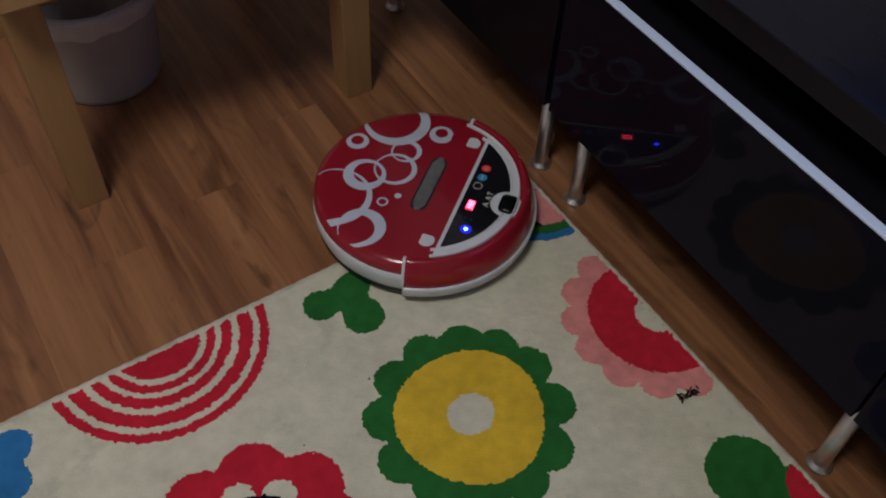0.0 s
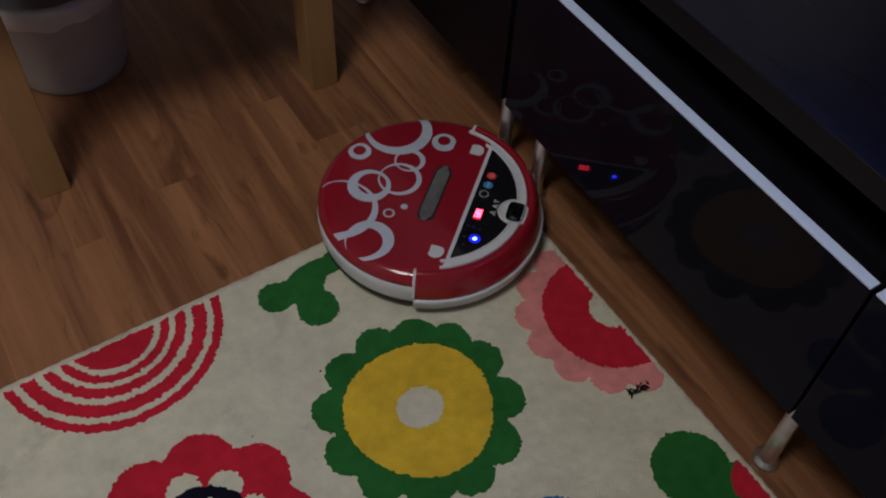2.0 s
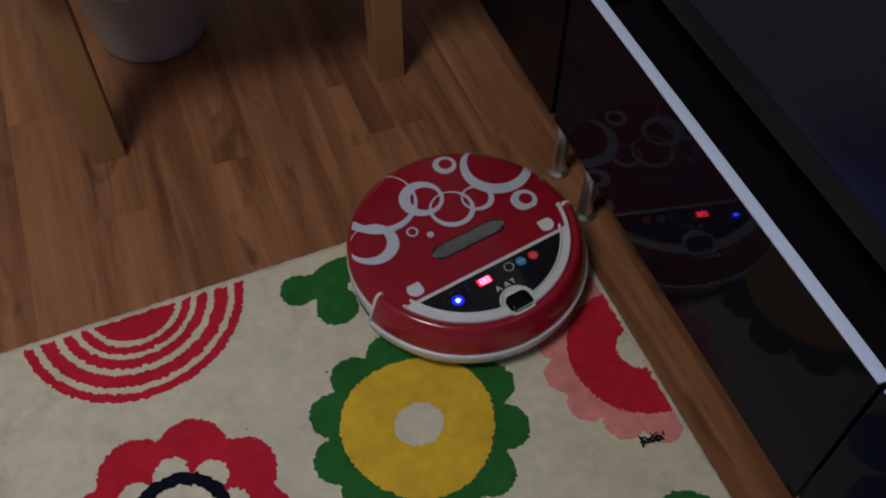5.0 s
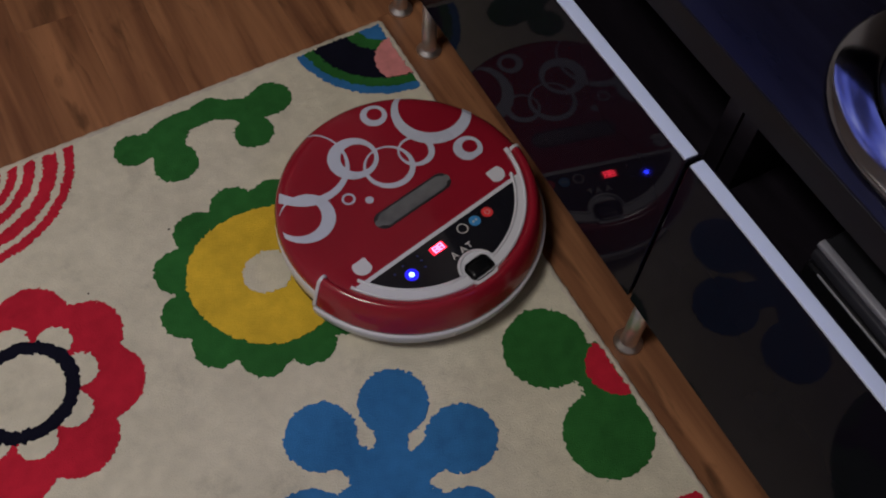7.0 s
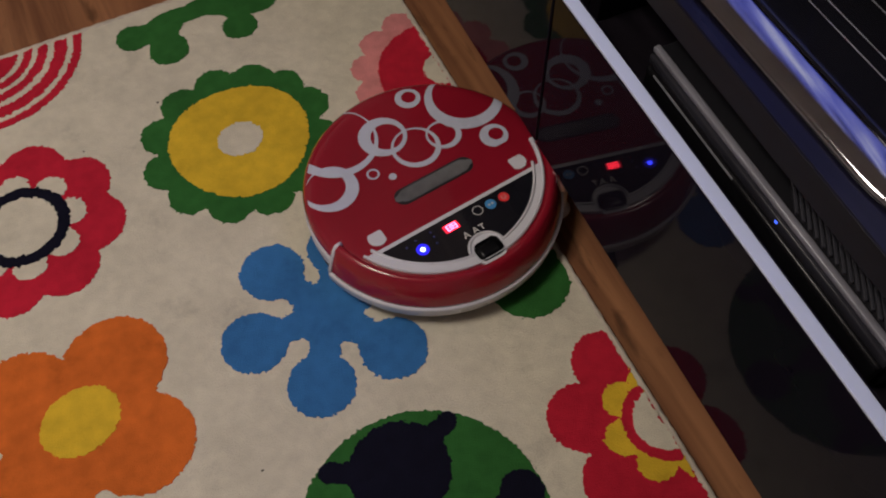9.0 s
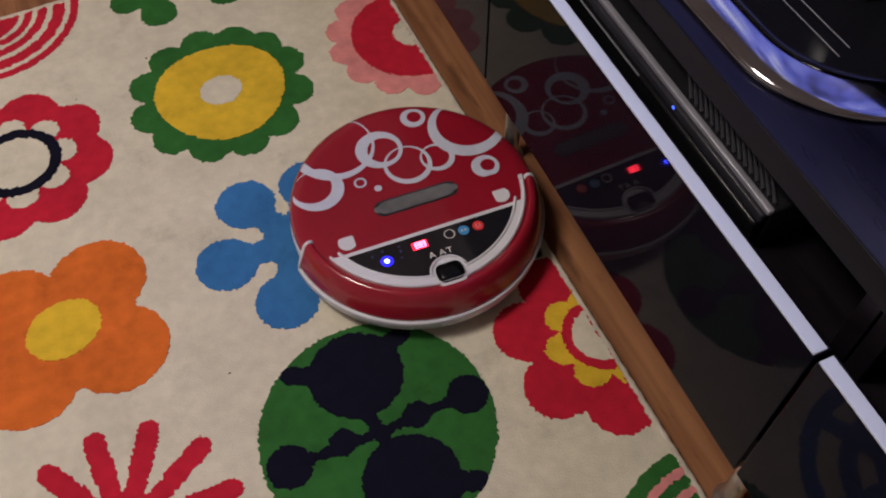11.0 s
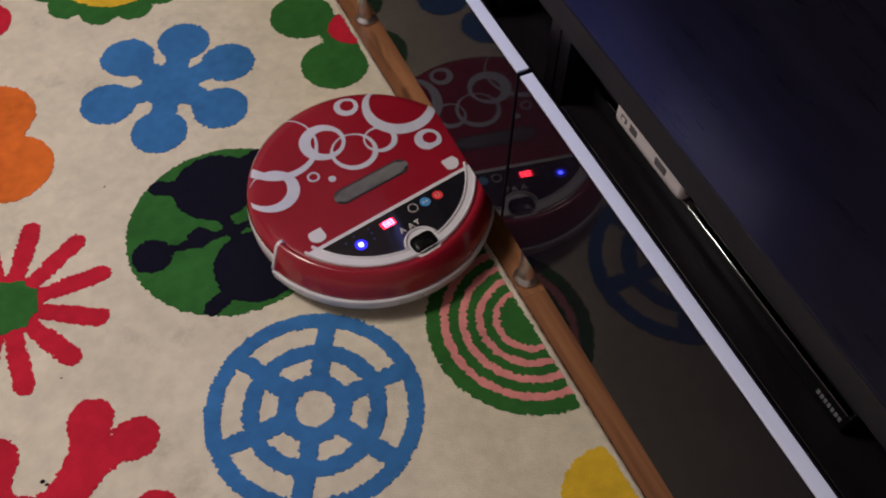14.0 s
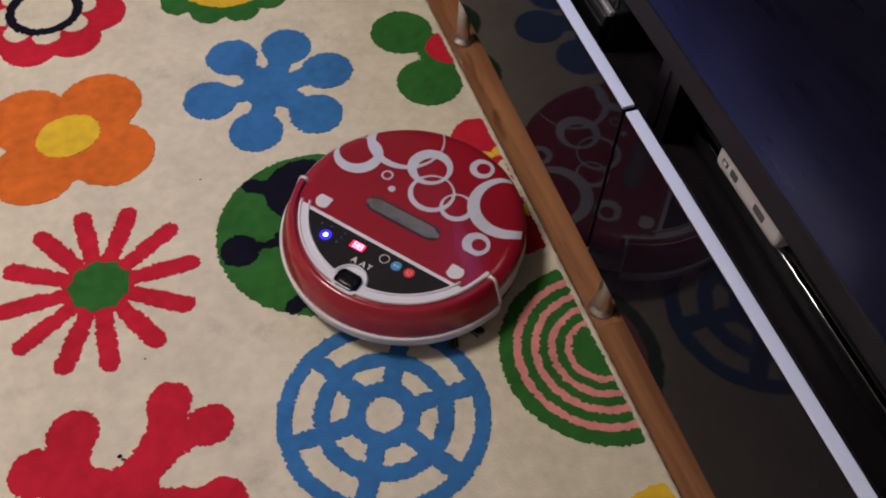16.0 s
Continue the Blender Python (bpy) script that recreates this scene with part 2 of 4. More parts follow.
# ---- mesh tools ----
def mesh_ob(name, verts, faces, material, smooth=False):
    me = bpy.data.meshes.new(name)
    me.from_pydata(verts, [], faces)
    me.materials.append(material)
    if smooth:
        me.shade_smooth()
    me.update()
    return new(name, me)


def under(ob, parent, label=""):
    ob.parent = parent
    return tagged(ob, label)


def part(name, bm, material, parent=None, label="", smooth=False):
    me = bpy.data.meshes.new(name)
    bmesh.ops.recalc_face_normals(bm, faces=bm.faces)
    bm.to_mesh(me)
    bm.free()
    me.materials.append(material)
    if smooth:
        me.shade_smooth()
    ob = new(name, me)
    if parent:
        under(ob, parent, label)
    return ob


def box(x0, x1, y0, y1, z0, z1, bevel=0.0, seg=2):
    bm = bmesh.new()
    bmesh.ops.create_cube(bm, size=1)
    for v in bm.verts:
        v.co = Vector((x0 + (v.co.x + 0.5) * (x1 - x0), y0 + (v.co.y + 0.5) * (y1 - y0), z0 + (v.co.z + 0.5) * (z1 - z0)))
    if bevel > 0:
        bmesh.ops.bevel(bm, geom=bm.edges[:], offset=bevel, segments=seg, affect="EDGES", profile=0.5)
    return bm


def revolve(profile, a0=0.0, a1=360.0, steps=96, cx=0.0, cy=0.0, caps=True):
    """A body of revolution round z from (radius, height) pairs, over a sweep of angles in degrees."""
    bm = bmesh.new()
    full = abs(a1 - a0) >= 359.9
    n = steps if full else steps + 1
    rings = []
    for k in range(n):
        a = radians(a0 + (a1 - a0) * k / steps)
        rings.append([bm.verts.new((cx + r * math.cos(a), cy + r * math.sin(a), z)) for r, z in profile])
    for k in range(steps):
        p, q = rings[k], rings[(k + 1) % n]
        for i in range(len(profile) - 1):
            bm.faces.new((p[i], q[i], q[i + 1], p[i + 1]))
    if full:
        if profile[0][0] > 1e-6 and caps:
            bm.faces.new([r[0] for r in rings])
        if profile[-1][0] > 1e-6 and caps:
            bm.faces.new([r[-1] for r in rings])
    elif caps:
        bm.faces.new(rings[0])
        bm.faces.new(rings[-1])
    bmesh.ops.remove_doubles(bm, verts=bm.verts[:], dist=1e-6)
    return bm


def region(name, field, x0, x1, y0, y1, z, step, material, parent, label="", thick=0.0, rough=0.0, top=None):
    """A flat patch of everything where field(x, y) < 0, cut along its outline, with a rim that goes down by thick.
    rough makes the outline ragged, as tufts do."""
    nx, ny = int((x1 - x0) / step) + 2, int((y1 - y0) / step) + 2
    xs, ys = x0 + step * np.arange(nx), y0 + step * np.arange(ny)
    gx, gy = np.meshgrid(xs, ys, indexing="ij")
    f = field(gx, gy)
    if rough > 0:
        ragged = np.random.RandomState(int(abs(x0 * 977 + y0 * 613) * 100) % 9999).normal(0, 1, f.shape)
        ragged = (ragged + np.roll(ragged, 1, 0) + np.roll(ragged, 1, 1)) / 1.7
        f = f + rough * ragged
    f = np.where(np.abs(f) < 1e-7, 1e-7, f)
    verts, faces, ids = [], [], {}

    def vert(key, x, y, dz=0.0):
        if key not in ids:
            ids[key] = len(verts)
            verts.append((x, y, (z if top is None else top(x, y)) - dz))
        return ids[key]

    inside = f < 0
    for i, j in np.argwhere(inside[:-1, :-1] | inside[1:, :-1] | inside[:-1, 1:] | inside[1:, 1:]):
        ring = ((i, j), (i + 1, j), (i + 1, j + 1), (i, j + 1))
        poly, rim = [], []
        for a, b in zip(ring, ring[1:] + ring[:1]):
            if inside[a]:
                poly.append(vert(a, gx[a], gy[a]))
            if inside[a] != inside[b]:
                s = f[a] / (f[a] - f[b])
                key = (min(a, b), max(a, b))
                x, y = gx[a] + s * (gx[b] - gx[a]), gy[a] + s * (gy[b] - gy[a])
                poly.append(vert(key, x, y))
                rim.append((key, x, y, bool(inside[a])))
        if len(poly) >= 3:
            faces.append(poly)
        if thick > 0 and len(rim) == 2:
            (ka, xa, ya, ina), (kb, xb, yb, _) = rim
            lo = [vert((ka, 0), xa, ya, thick), vert((kb, 0), xb, yb, thick)]
            faces.append([ids[kb], ids[ka], lo[0], lo[1]] if ina else [ids[ka], ids[kb], lo[1], lo[0]])
    return under(mesh_ob(name, verts, faces, material), parent, label)


# fields: negative inside
def disc(cx, cy, r):
    return lambda x, y: np.hypot(x - cx, y - cy) - r


def bar(ax, ay, bx, by, r):
    def f(x, y):
        dx, dy = bx - ax, by - ay
        h = np.clip(((x - ax) * dx + (y - ay) * dy) / (dx * dx + dy * dy), 0, 1)
        return np.hypot(x - ax - h * dx, y - ay - h * dy) - r
    return f


def either(*fs):
    return lambda x, y: np.minimum.reduce([f(x, y) for f in fs])


def blend(k, *fs):
    """Union with rounded inner corners."""
    return lambda x, y: -k * np.log(sum(np.exp(-np.clip(f(x, y) / k, -60, 60)) for f in fs))


def both(*fs):
    return lambda x, y: np.maximum.reduce([f(x, y) for f in fs])


def less(f, *cut):
    return lambda x, y: np.maximum.reduce([f(x, y)] + [-c(x, y) for c in cut])


def ring(cx, cy, r0, r1):
    return lambda x, y: np.maximum(np.hypot(x - cx, y - cy) - r1, r0 - np.hypot(x - cx, y - cy))


def half(nx, ny, d):
    """The side where nx x + ny y < d."""
    return lambda x, y: nx * x + ny * y - d


def round_petals(cx, cy, dist, r, n, first):
    return [disc(cx + dist * math.cos(radians(first + 360 / n * k)), cy + dist * math.sin(radians(first + 360 / n * k)), r) for k in range(n)]


# ---- room shell ----
def room():
    sub = part("floor", box(-2.6, 0.46, -3.2, 1.6, -0.12, -0.009), M_CARCASS)
    tagged(sub, "brown wood laminate floor of long narrow planks", "floor", kind="structure")
    for name, b in (("wall_east", (0.46, 0.58, -3.2, 1.6, -0.12, 2.5)), ("wall_north", (-2.6, 0.58, 1.6, 1.72, -0.12, 2.5)),
                    ("wall_west", (-2.72, -2.6, -3.2, 1.72, -0.12, 2.5)), ("wall_south", (-2.72, 0.58, -3.32, -3.2, -0.12, 2.5))):
        tagged(part(name, box(*b), M_WALL), "plain painted wall of a dim living room", "wall", kind="structure")
    tagged(part("ceiling", box(-2.72, 0.58, -3.32, 1.72, 2.5, 2.6), M_CEIL), "plain white painted ceiling", "ceiling", kind="structure")
    return sub


def ceiling_lamp():
    base = new("ceiling_lamp")
    base.matrix_world = pose(-1.20, -0.58, 2.5)
    part("canopy", revolve([(0.0, 0.0), (0.06, 0.0), (0.06, -0.03), (0.0, -0.035)], steps=32), M_CHROME, base, "chrome canopy", True)
    part("shade", revolve([(0.05, -0.03), (0.22, -0.05), (0.235, -0.09), (0.22, -0.125)], steps=48, caps=False), M_SHADE, base, "opal glass shade", True)
    tagged(base, "round opal glass ceiling lamp with a chrome canopy", "lamp")


# ---- rug ----
RUG_TOP, SKEW = 0.012, 0.024


def rug():
    base = new("rug")
    w, l, t = 1.33, 2.0, RUG_TOP
    tagged(base, "cream wool rug with large bright flowers on the wood floor", "rug")
    bm = bmesh.new()
    nx, ny = 134, 200
    grid = [[bm.verts.new((-w + w * i / nx, -l * j / ny + SKEW * (-w + w * i / nx), t + 0.0006 * noise.noise((i * 0.9, j * 0.9, 0.5)))) for j in range(ny + 1)] for i in range(nx + 1)]
    for i in range(nx):
        for j in range(ny):
            bm.faces.new((grid[i][j], grid[i][j + 1], grid[i + 1][j + 1], grid[i + 1][j]))
    edge = [e for e in bm.edges if e.is_boundary]
    out = bmesh.ops.extrude_edge_only(bm, edges=edge)
    for v in out["geom"]:
        if isinstance(v, bmesh.types.BMVert):
            v.co.z = 0.001
    part("wool_field", bm, M_CREAM, base, "cream cut pile")
    # bound edge: a stitched roll along each side
    for a, b in (((0, 0), (0, -l)), ((-w, -SKEW * w), (0, 0)), ((-w, -SKEW * w), (-w, -l - SKEW * w)), ((-w, -l - SKEW * w), (0, -l))):
        n = int(max(abs(b[0] - a[0]), abs(b[1] - a[1])) / 0.006)
        bm = bmesh.new()
        prev = None
        dx, dy = (b[0] - a[0]) / n, (b[1] - a[1]) / n
        for k in range(n + 1):
            wob = 0.0005 * math.sin(k * 1.9) + 0.0008 * noise.noise((k * 0.35, a[0] + b[1], 2.0))
            px, py = a[0] + dx * k, a[1] + dy * k
            sx, sy = (1, 0) if abs(dy) > abs(dx) else (0, 1)
            cur = []
            for q in range(8):
                ang = math.tau * q / 8
                rr = 0.0052 + wob
                cur.append(bm.verts.new((px + sx * rr * math.cos(ang), py + sy * rr * math.cos(ang), 0.0072 + (0.0062 + wob) * math.sin(ang))))
            if prev:
                for q in range(8):
                    bm.faces.new((prev[q], prev[(q + 1) % 8], cur[(q + 1) % 8], cur[q]))
            prev = cur
        part("bound_edge", bm, M_BIND, base, "stitched cream edge", True)
    inx, iny = half(1, 0, -0.005), half(-SKEW, 1, -0.006)
    z1, z2, z3, z4 = t + 0.0012, t + 0.0020, t + 0.0028, t + 0.0036
    g, rg = 0.0021, 0.0012

    def motif(name, f, b, z, m, label="", clip=True):
        f2 = both(f, inx, iny) if clip else f
        return region(name, f2, b[0], b[1], b[2], b[3], z, g, m, base, label, 0.003, rg)

    # corner roundel
    b = (-0.16, 0.0, -0.16, 0.0)
    motif("roundel", disc(0.0, 0.0, 0.147), b, z1, M_BLUE, "blue outer ring of a corner roundel")
    motif("roundel_ring", disc(0.0, 0.0, 0.134), b, z2, M_GREEN, "green inner ring")
    motif("roundel_field", less(disc(0.0, 0.0, 0.118), disc(0.0, 0.0, 0.062)), b, z3, M_BLACK, "black field")
    motif("roundel_spot", both(disc(0.005, -0.090, 0.052), disc(0.0, 0.0, 0.118)), b, z4, M_PINK, "pink spot")
    motif("roundel_heart", disc(0.0, 0.0, 0.040), b, z3, M_BLUE, "blue heart")
    # green leaf spray
    leaf = blend(0.004, disc(-0.424, -0.066, 0.027), disc(-0.378, -0.116, 0.031), disc(-0.213, -0.066, 0.030), disc(-0.259, -0.113, 0.028),
                 bar(-0.40, -0.068, -0.355, -0.052, 0.020), bar(-0.355, -0.052, -0.30, -0.045, 0.018), bar(-0.30, -0.045, -0.255, -0.070, 0.018), bar(-0.255, -0.070, -0.222, -0.068, 0.020), bar(-0.372, -0.06, -0.378, -0.10, 0.022))
    motif("leaf_spray", leaf, (-0.47, -0.16, -0.16, 0.0), z1, M_GREEN, "green two-branched leaf spray")
    # red half rings on the short edge
    cx, cy = -0.657, -0.004
    for r0, r1 in ((0.0, 0.0615), (0.071, 0.083), (0.092, 0.107), (0.118, 0.137), (0.1475, 0.160)):
        motif("half_ring", ring(cx, cy, r0, r1), (-0.83, -0.48, -0.17, 0.0), z1, M_RED, "red half ring")
    # blue flower near the same edge
    motif("blue_blossom", blend(0.004, disc(-0.880, -0.062, 0.027), disc(-0.900, -0.112, 0.030), disc(-0.955, -0.13, 0.030), disc(-0.935, -0.075, 0.045), disc(-0.925, -0.018, 0.024)), (-1.0, -0.84, -0.17, 0.0), z1, M_BLUE, "blue blossom")
    # yellow flower with a scalloped green ruff
    cx, cy = -0.333, -0.337
    motif("ruff_flower", blend(0.003, disc(cx, cy, 0.118), *[disc(cx + 0.117 * math.cos(radians(a)), cy + 0.117 * math.sin(radians(a)), 0.0325) for a in (-86, -57, -23, 11, 38, 63, 91, 121, 152, 185, 215, 245)]), (cx - 0.17, cx + 0.17, cy - 0.17, cy + 0.17), z1, M_GREEN, "green scalloped ruff")
    motif("ruff_flower_disc", lambda x, y: np.hypot(x - cx, y - cy) - 0.104 - 0.003 * np.sin(3 * np.arctan2(y - cy, x - cx)), (cx - 0.12, cx + 0.12, cy - 0.12, cy + 0.12), z2, M_YELLOW, "yellow disc")
    motif("ruff_flower_eye", lambda x, y: np.hypot((x - cx) * 0.92, y - cy) - 0.031, (cx - 0.05, cx + 0.05, cy - 0.05, cy + 0.05), z3, M_CREAM, "cream eye")
    # red flower with a black ring
    ex, ey = -0.660, -0.355
    motif("ring_flower", blend(0.003, disc(ex, ey, 0.10), *round_petals(ex, ey, 0.096, 0.048, 8, 25)), (ex - 0.17, ex + 0.17, ey - 0.17, ey + 0.17), z1, M_RED, "red eight-petalled flower")
    motif("ring_flower_lobe", either(disc(ex, ey, 0.062), *round_petals(ex, ey, 0.068, 0.023, 8, -2)), (ex - 0.11, ex + 0.11, ey - 0.11, ey + 0.11), z2, M_CREAM, "cream lobes")
    motif("ring_flower_ring", ring(ex, ey, 0.050, 0.067), (ex - 0.09, ex + 0.09, ey - 0.09, ey + 0.09), z3, M_BLACK, "black ring")
    # pink and red half flower on the long edge
    motif("half_flower", blend(0.003, disc(0, -0.340, 0.115), *round_petals(0, -0.340, 0.118, 0.028, 14, 90 + 12.8)), (-0.16, 0.0, -0.50, -0.18), z1, M_PINK, "pink petals of a half flower")
    motif("half_flower_disc", disc(0, -0.340, 0.103), (-0.12, 0.0, -0.46, -0.22), z2, M_RED, "red half disc")
    motif("half_flower_eye", disc(0.002, -0.340, 0.034), (-0.05, 0.0, -0.39, -0.29), z3, M_CREAM, "cream eye")
    # blue six-petalled flower
    gx_, gy_ = -0.321, -0.665
    arms = []
    for a in (61, 6, -55, -116, 180, 117):
        ca, sa = math.cos(radians(a)), math.sin(radians(a))
        arms += [disc(gx_ + 0.102 * ca, gy_ + 0.102 * sa, 0.0438), bar(gx_, gy_, gx_ + 0.09 * ca, gy_ + 0.09 * sa, 0.020)]
    motif("six_petal_flower", blend(0.0018, disc(gx_, gy_, 0.047), *arms), (gx_ - 0.17, gx_ + 0.17, gy_ - 0.17, gy_ + 0.17), z1, M_BLUE, "blue six-petalled flower")
    # green clover with a red heart
    motif("clover", blend(0.003, disc(-0.067, -0.601, 0.055), disc(-0.060, -0.735, 0.0555), disc(-0.012, -0.668, 0.045)), (-0.14, 0.0, -0.82, -0.53), z1, M_GREEN, "green clover")
    motif("clover_heart", disc(0.0, -0.664, 0.040), (-0.06, 0.0, -0.72, -0.61), z2, M_RED, "red heart")
    # orange four-petalled flower
    ox, oy = -0.653, -0.675
    motif("four_petal_flower", blend(0.003, *round_petals(ox, oy, 0.083, 0.067, 4, 46)), (ox - 0.18, ox + 0.18, oy - 0.18, oy + 0.18), z1, M_ORANGE, "orange four-petalled flower")
    motif("four_petal_eye", lambda x, y: np.hypot(x - ox, (y - oy) * 1.12) - 0.050 - 0.002 * np.sin(2 * np.arctan2(y - oy, x - ox)), (ox - 0.07, ox + 0.07, oy - 0.07, oy + 0.07), z2, M_YELLOW, "yellow eye")
    # red, yellow and cream half flower
    jx, jy = 0.0, -0.980
    motif("rosette", blend(0.003, disc(jx, jy, 0.085), *[disc(jx + 0.100 * math.cos(radians(a)), jy + 0.100 * math.sin(radians(a)), 0.045) for a in (58, 105, 153, 206, 254, 300)]), (-0.16, 0.0, jy - 0.17, jy + 0.17), z1, M_RED, "red petals of a half rosette")
    motif("rosette_scallop", either(*[disc(jx + 0.057 * math.cos(radians(a)), jy + 0.057 * math.sin(radians(a)), 0.024) for a in (82, 129, 179, 228, 278)]), (-0.10, 0.0, jy - 0.1, jy + 0.1), z2, M_YELLOW, "yellow scallops")
    motif("rosette_ring", disc(jx, jy, 0.053), (-0.07, 0.0, jy - 0.07, jy + 0.07), z3, M_RED, "red ring")
    motif("rosette_eye", disc(jx, jy, 0.040), (-0.05, 0.0, jy - 0.05, jy + 0.05), z4, M_CREAM, "cream eye")
    # green disc with black branching shapes
    kx, ky = -0.323, -0.981
    motif("branch_disc", disc(kx, ky, 0.150), (kx - 0.16, kx + 0.16, ky - 0.16, ky + 0.16), z1, M_GREEN, "green disc")
    branch = blend(0.0022, disc(-0.321, -0.900, 0.0620), disc(-0.311, -1.062, 0.0610), disc(-0.440, -0.983, 0.029), disc(-0.370, -0.981, 0.018), disc(-0.201, -0.985, 0.027), disc(-0.271, -0.984, 0.018),
                   bar(-0.44, -0.983, -0.321, -0.988, 0.0065), bar(-0.321, -0.988, -0.20, -0.985, 0.0065), bar(-0.330, -0.945, -0.318, -1.02, 0.0085),
                   bar(-0.36, -0.885, -0.400, -0.867, 0.013), bar(-0.29, -0.885, -0.244, -0.868, 0.013), bar(-0.33, -1.075, -0.390, -1.103, 0.012), bar(-0.28, -1.08, -0.236, -1.095, 0.013))
    motif("branch_shape", both(branch, disc(kx, ky, 0.151)), (kx - 0.16, kx + 0.16, ky - 0.16, ky + 0.16), z2, M_BLACK, "black branching blobs")
    # red star flower with a green eye
    lx, ly = -0.643, -0.981
    rays = []
    for a in (0, 32, 64, 94, 122, 151, 181, 211, 242, 269, 299, 328):
        ca, sa = math.cos(radians(a)), math.sin(radians(a))
        rays += [bar(lx, ly, lx + 0.10 * ca, ly + 0.10 * sa, 0.0120), bar(lx + 0.08 * ca, ly + 0.08 * sa, lx + 0.130 * ca, ly + 0.130 * sa, 0.0138)]
    motif("star_flower", either(disc(lx, ly, 0.05), *rays), (lx - 0.16, lx + 0.16, ly - 0.16, ly + 0.16), z1, M_RED, "red twelve-armed star flower")
    motif("star_flower_eye", lambda x, y: np.hypot(x - lx, y - ly) - 0.042 - 0.002 * np.sin(9 * np.arctan2(y - ly, x - lx)), (lx - 0.06, lx + 0.06, ly - 0.06, ly + 0.06), z2, M_GREEN, "green eye")
    # red coral shape
    coral = blend(0.004, disc(-0.704, -1.200, 0.033), disc(-0.580, -1.194, 0.029), disc(-0.534, -1.243, 0.029), disc(-0.755, -1.240, 0.033), disc(-0.540, -1.348, 0.030),
                  bar(-0.58, -1.195, -0.605, -1.258, 0.021), bar(-0.54, -1.243, -0.605, -1.258, 0.019), bar(-0.605, -1.258, -0.65, -1.295, 0.025),
                  bar(-0.71, -1.21, -0.715, -1.27, 0.024), bar(-0.75, -1.24, -0.70, -1.28, 0.024), bar(-0.70, -1.28, -0.64, -1.30, 0.026), bar(-0.64, -1.315, -0.545, -1.348, 0.017),
                  bar(-0.66, -1.30, -0.70, -1.37, 0.028), disc(-0.745, -1.385, 0.033), disc(-0.695, -1.42, 0.033))
    motif("coral", coral, (-0.82, -0.48, -1.48, -1.14), z1, M_RED, "red coral-like sprig")
    # blue wheel
    nx_, ny_ = -0.317, -1.302
    gaps = []
    for k in range(6):
        a = radians(151 + 60 * k)
        ca, sa = math.cos(a), math.sin(a)
        wedge = lambda x, y, ca=ca, sa=sa: np.maximum(np.abs((y - ny_) * ca - (x - nx_) * sa) * 0.86 - 0.5 * ((x - nx_) * ca + (y - ny_) * sa) + 0.0125, -((x - nx_) * ca + (y - ny_) * sa))
        gaps += [both(wedge, ring(nx_, ny_, 0.093, 0.120)), both(wedge, ring(nx_, ny_, 0.048, 0.071))]
    motif("wheel", less(disc(nx_, ny_, 0.141), disc(nx_, ny_, 0.025), *gaps), (nx_ - 0.16, nx_ + 0.16, ny_ - 0.16, ny_ + 0.16), z1, M_BLUE, "blue spoked wheel")
    # green and pink rings on the long edge
    motif("ring_roundel", disc(-0.002, -1.304, 0.143), (-0.15, 0.0, -1.46, -1.15), z1, M_GREEN, "green half disc")
    for r0, r1 in ((0.112, 0.123), (0.087, 0.098), (0.064, 0.074), (0.042, 0.051)):
        motif("ring_roundel_band", ring(-0.002, -1.304, r0, r1), (-0.15, 0.0, -1.46, -1.15), z2, M_PINK, "pink ring")
    motif("yellow_blossom", blend(0.004, disc(-0.030, -1.570, 0.066), disc(-0.03, -1.66, 0.06)), (-0.13, 0.0, -1.75, -1.48), z1, M_YELLOW, "yellow blossom")
    return base


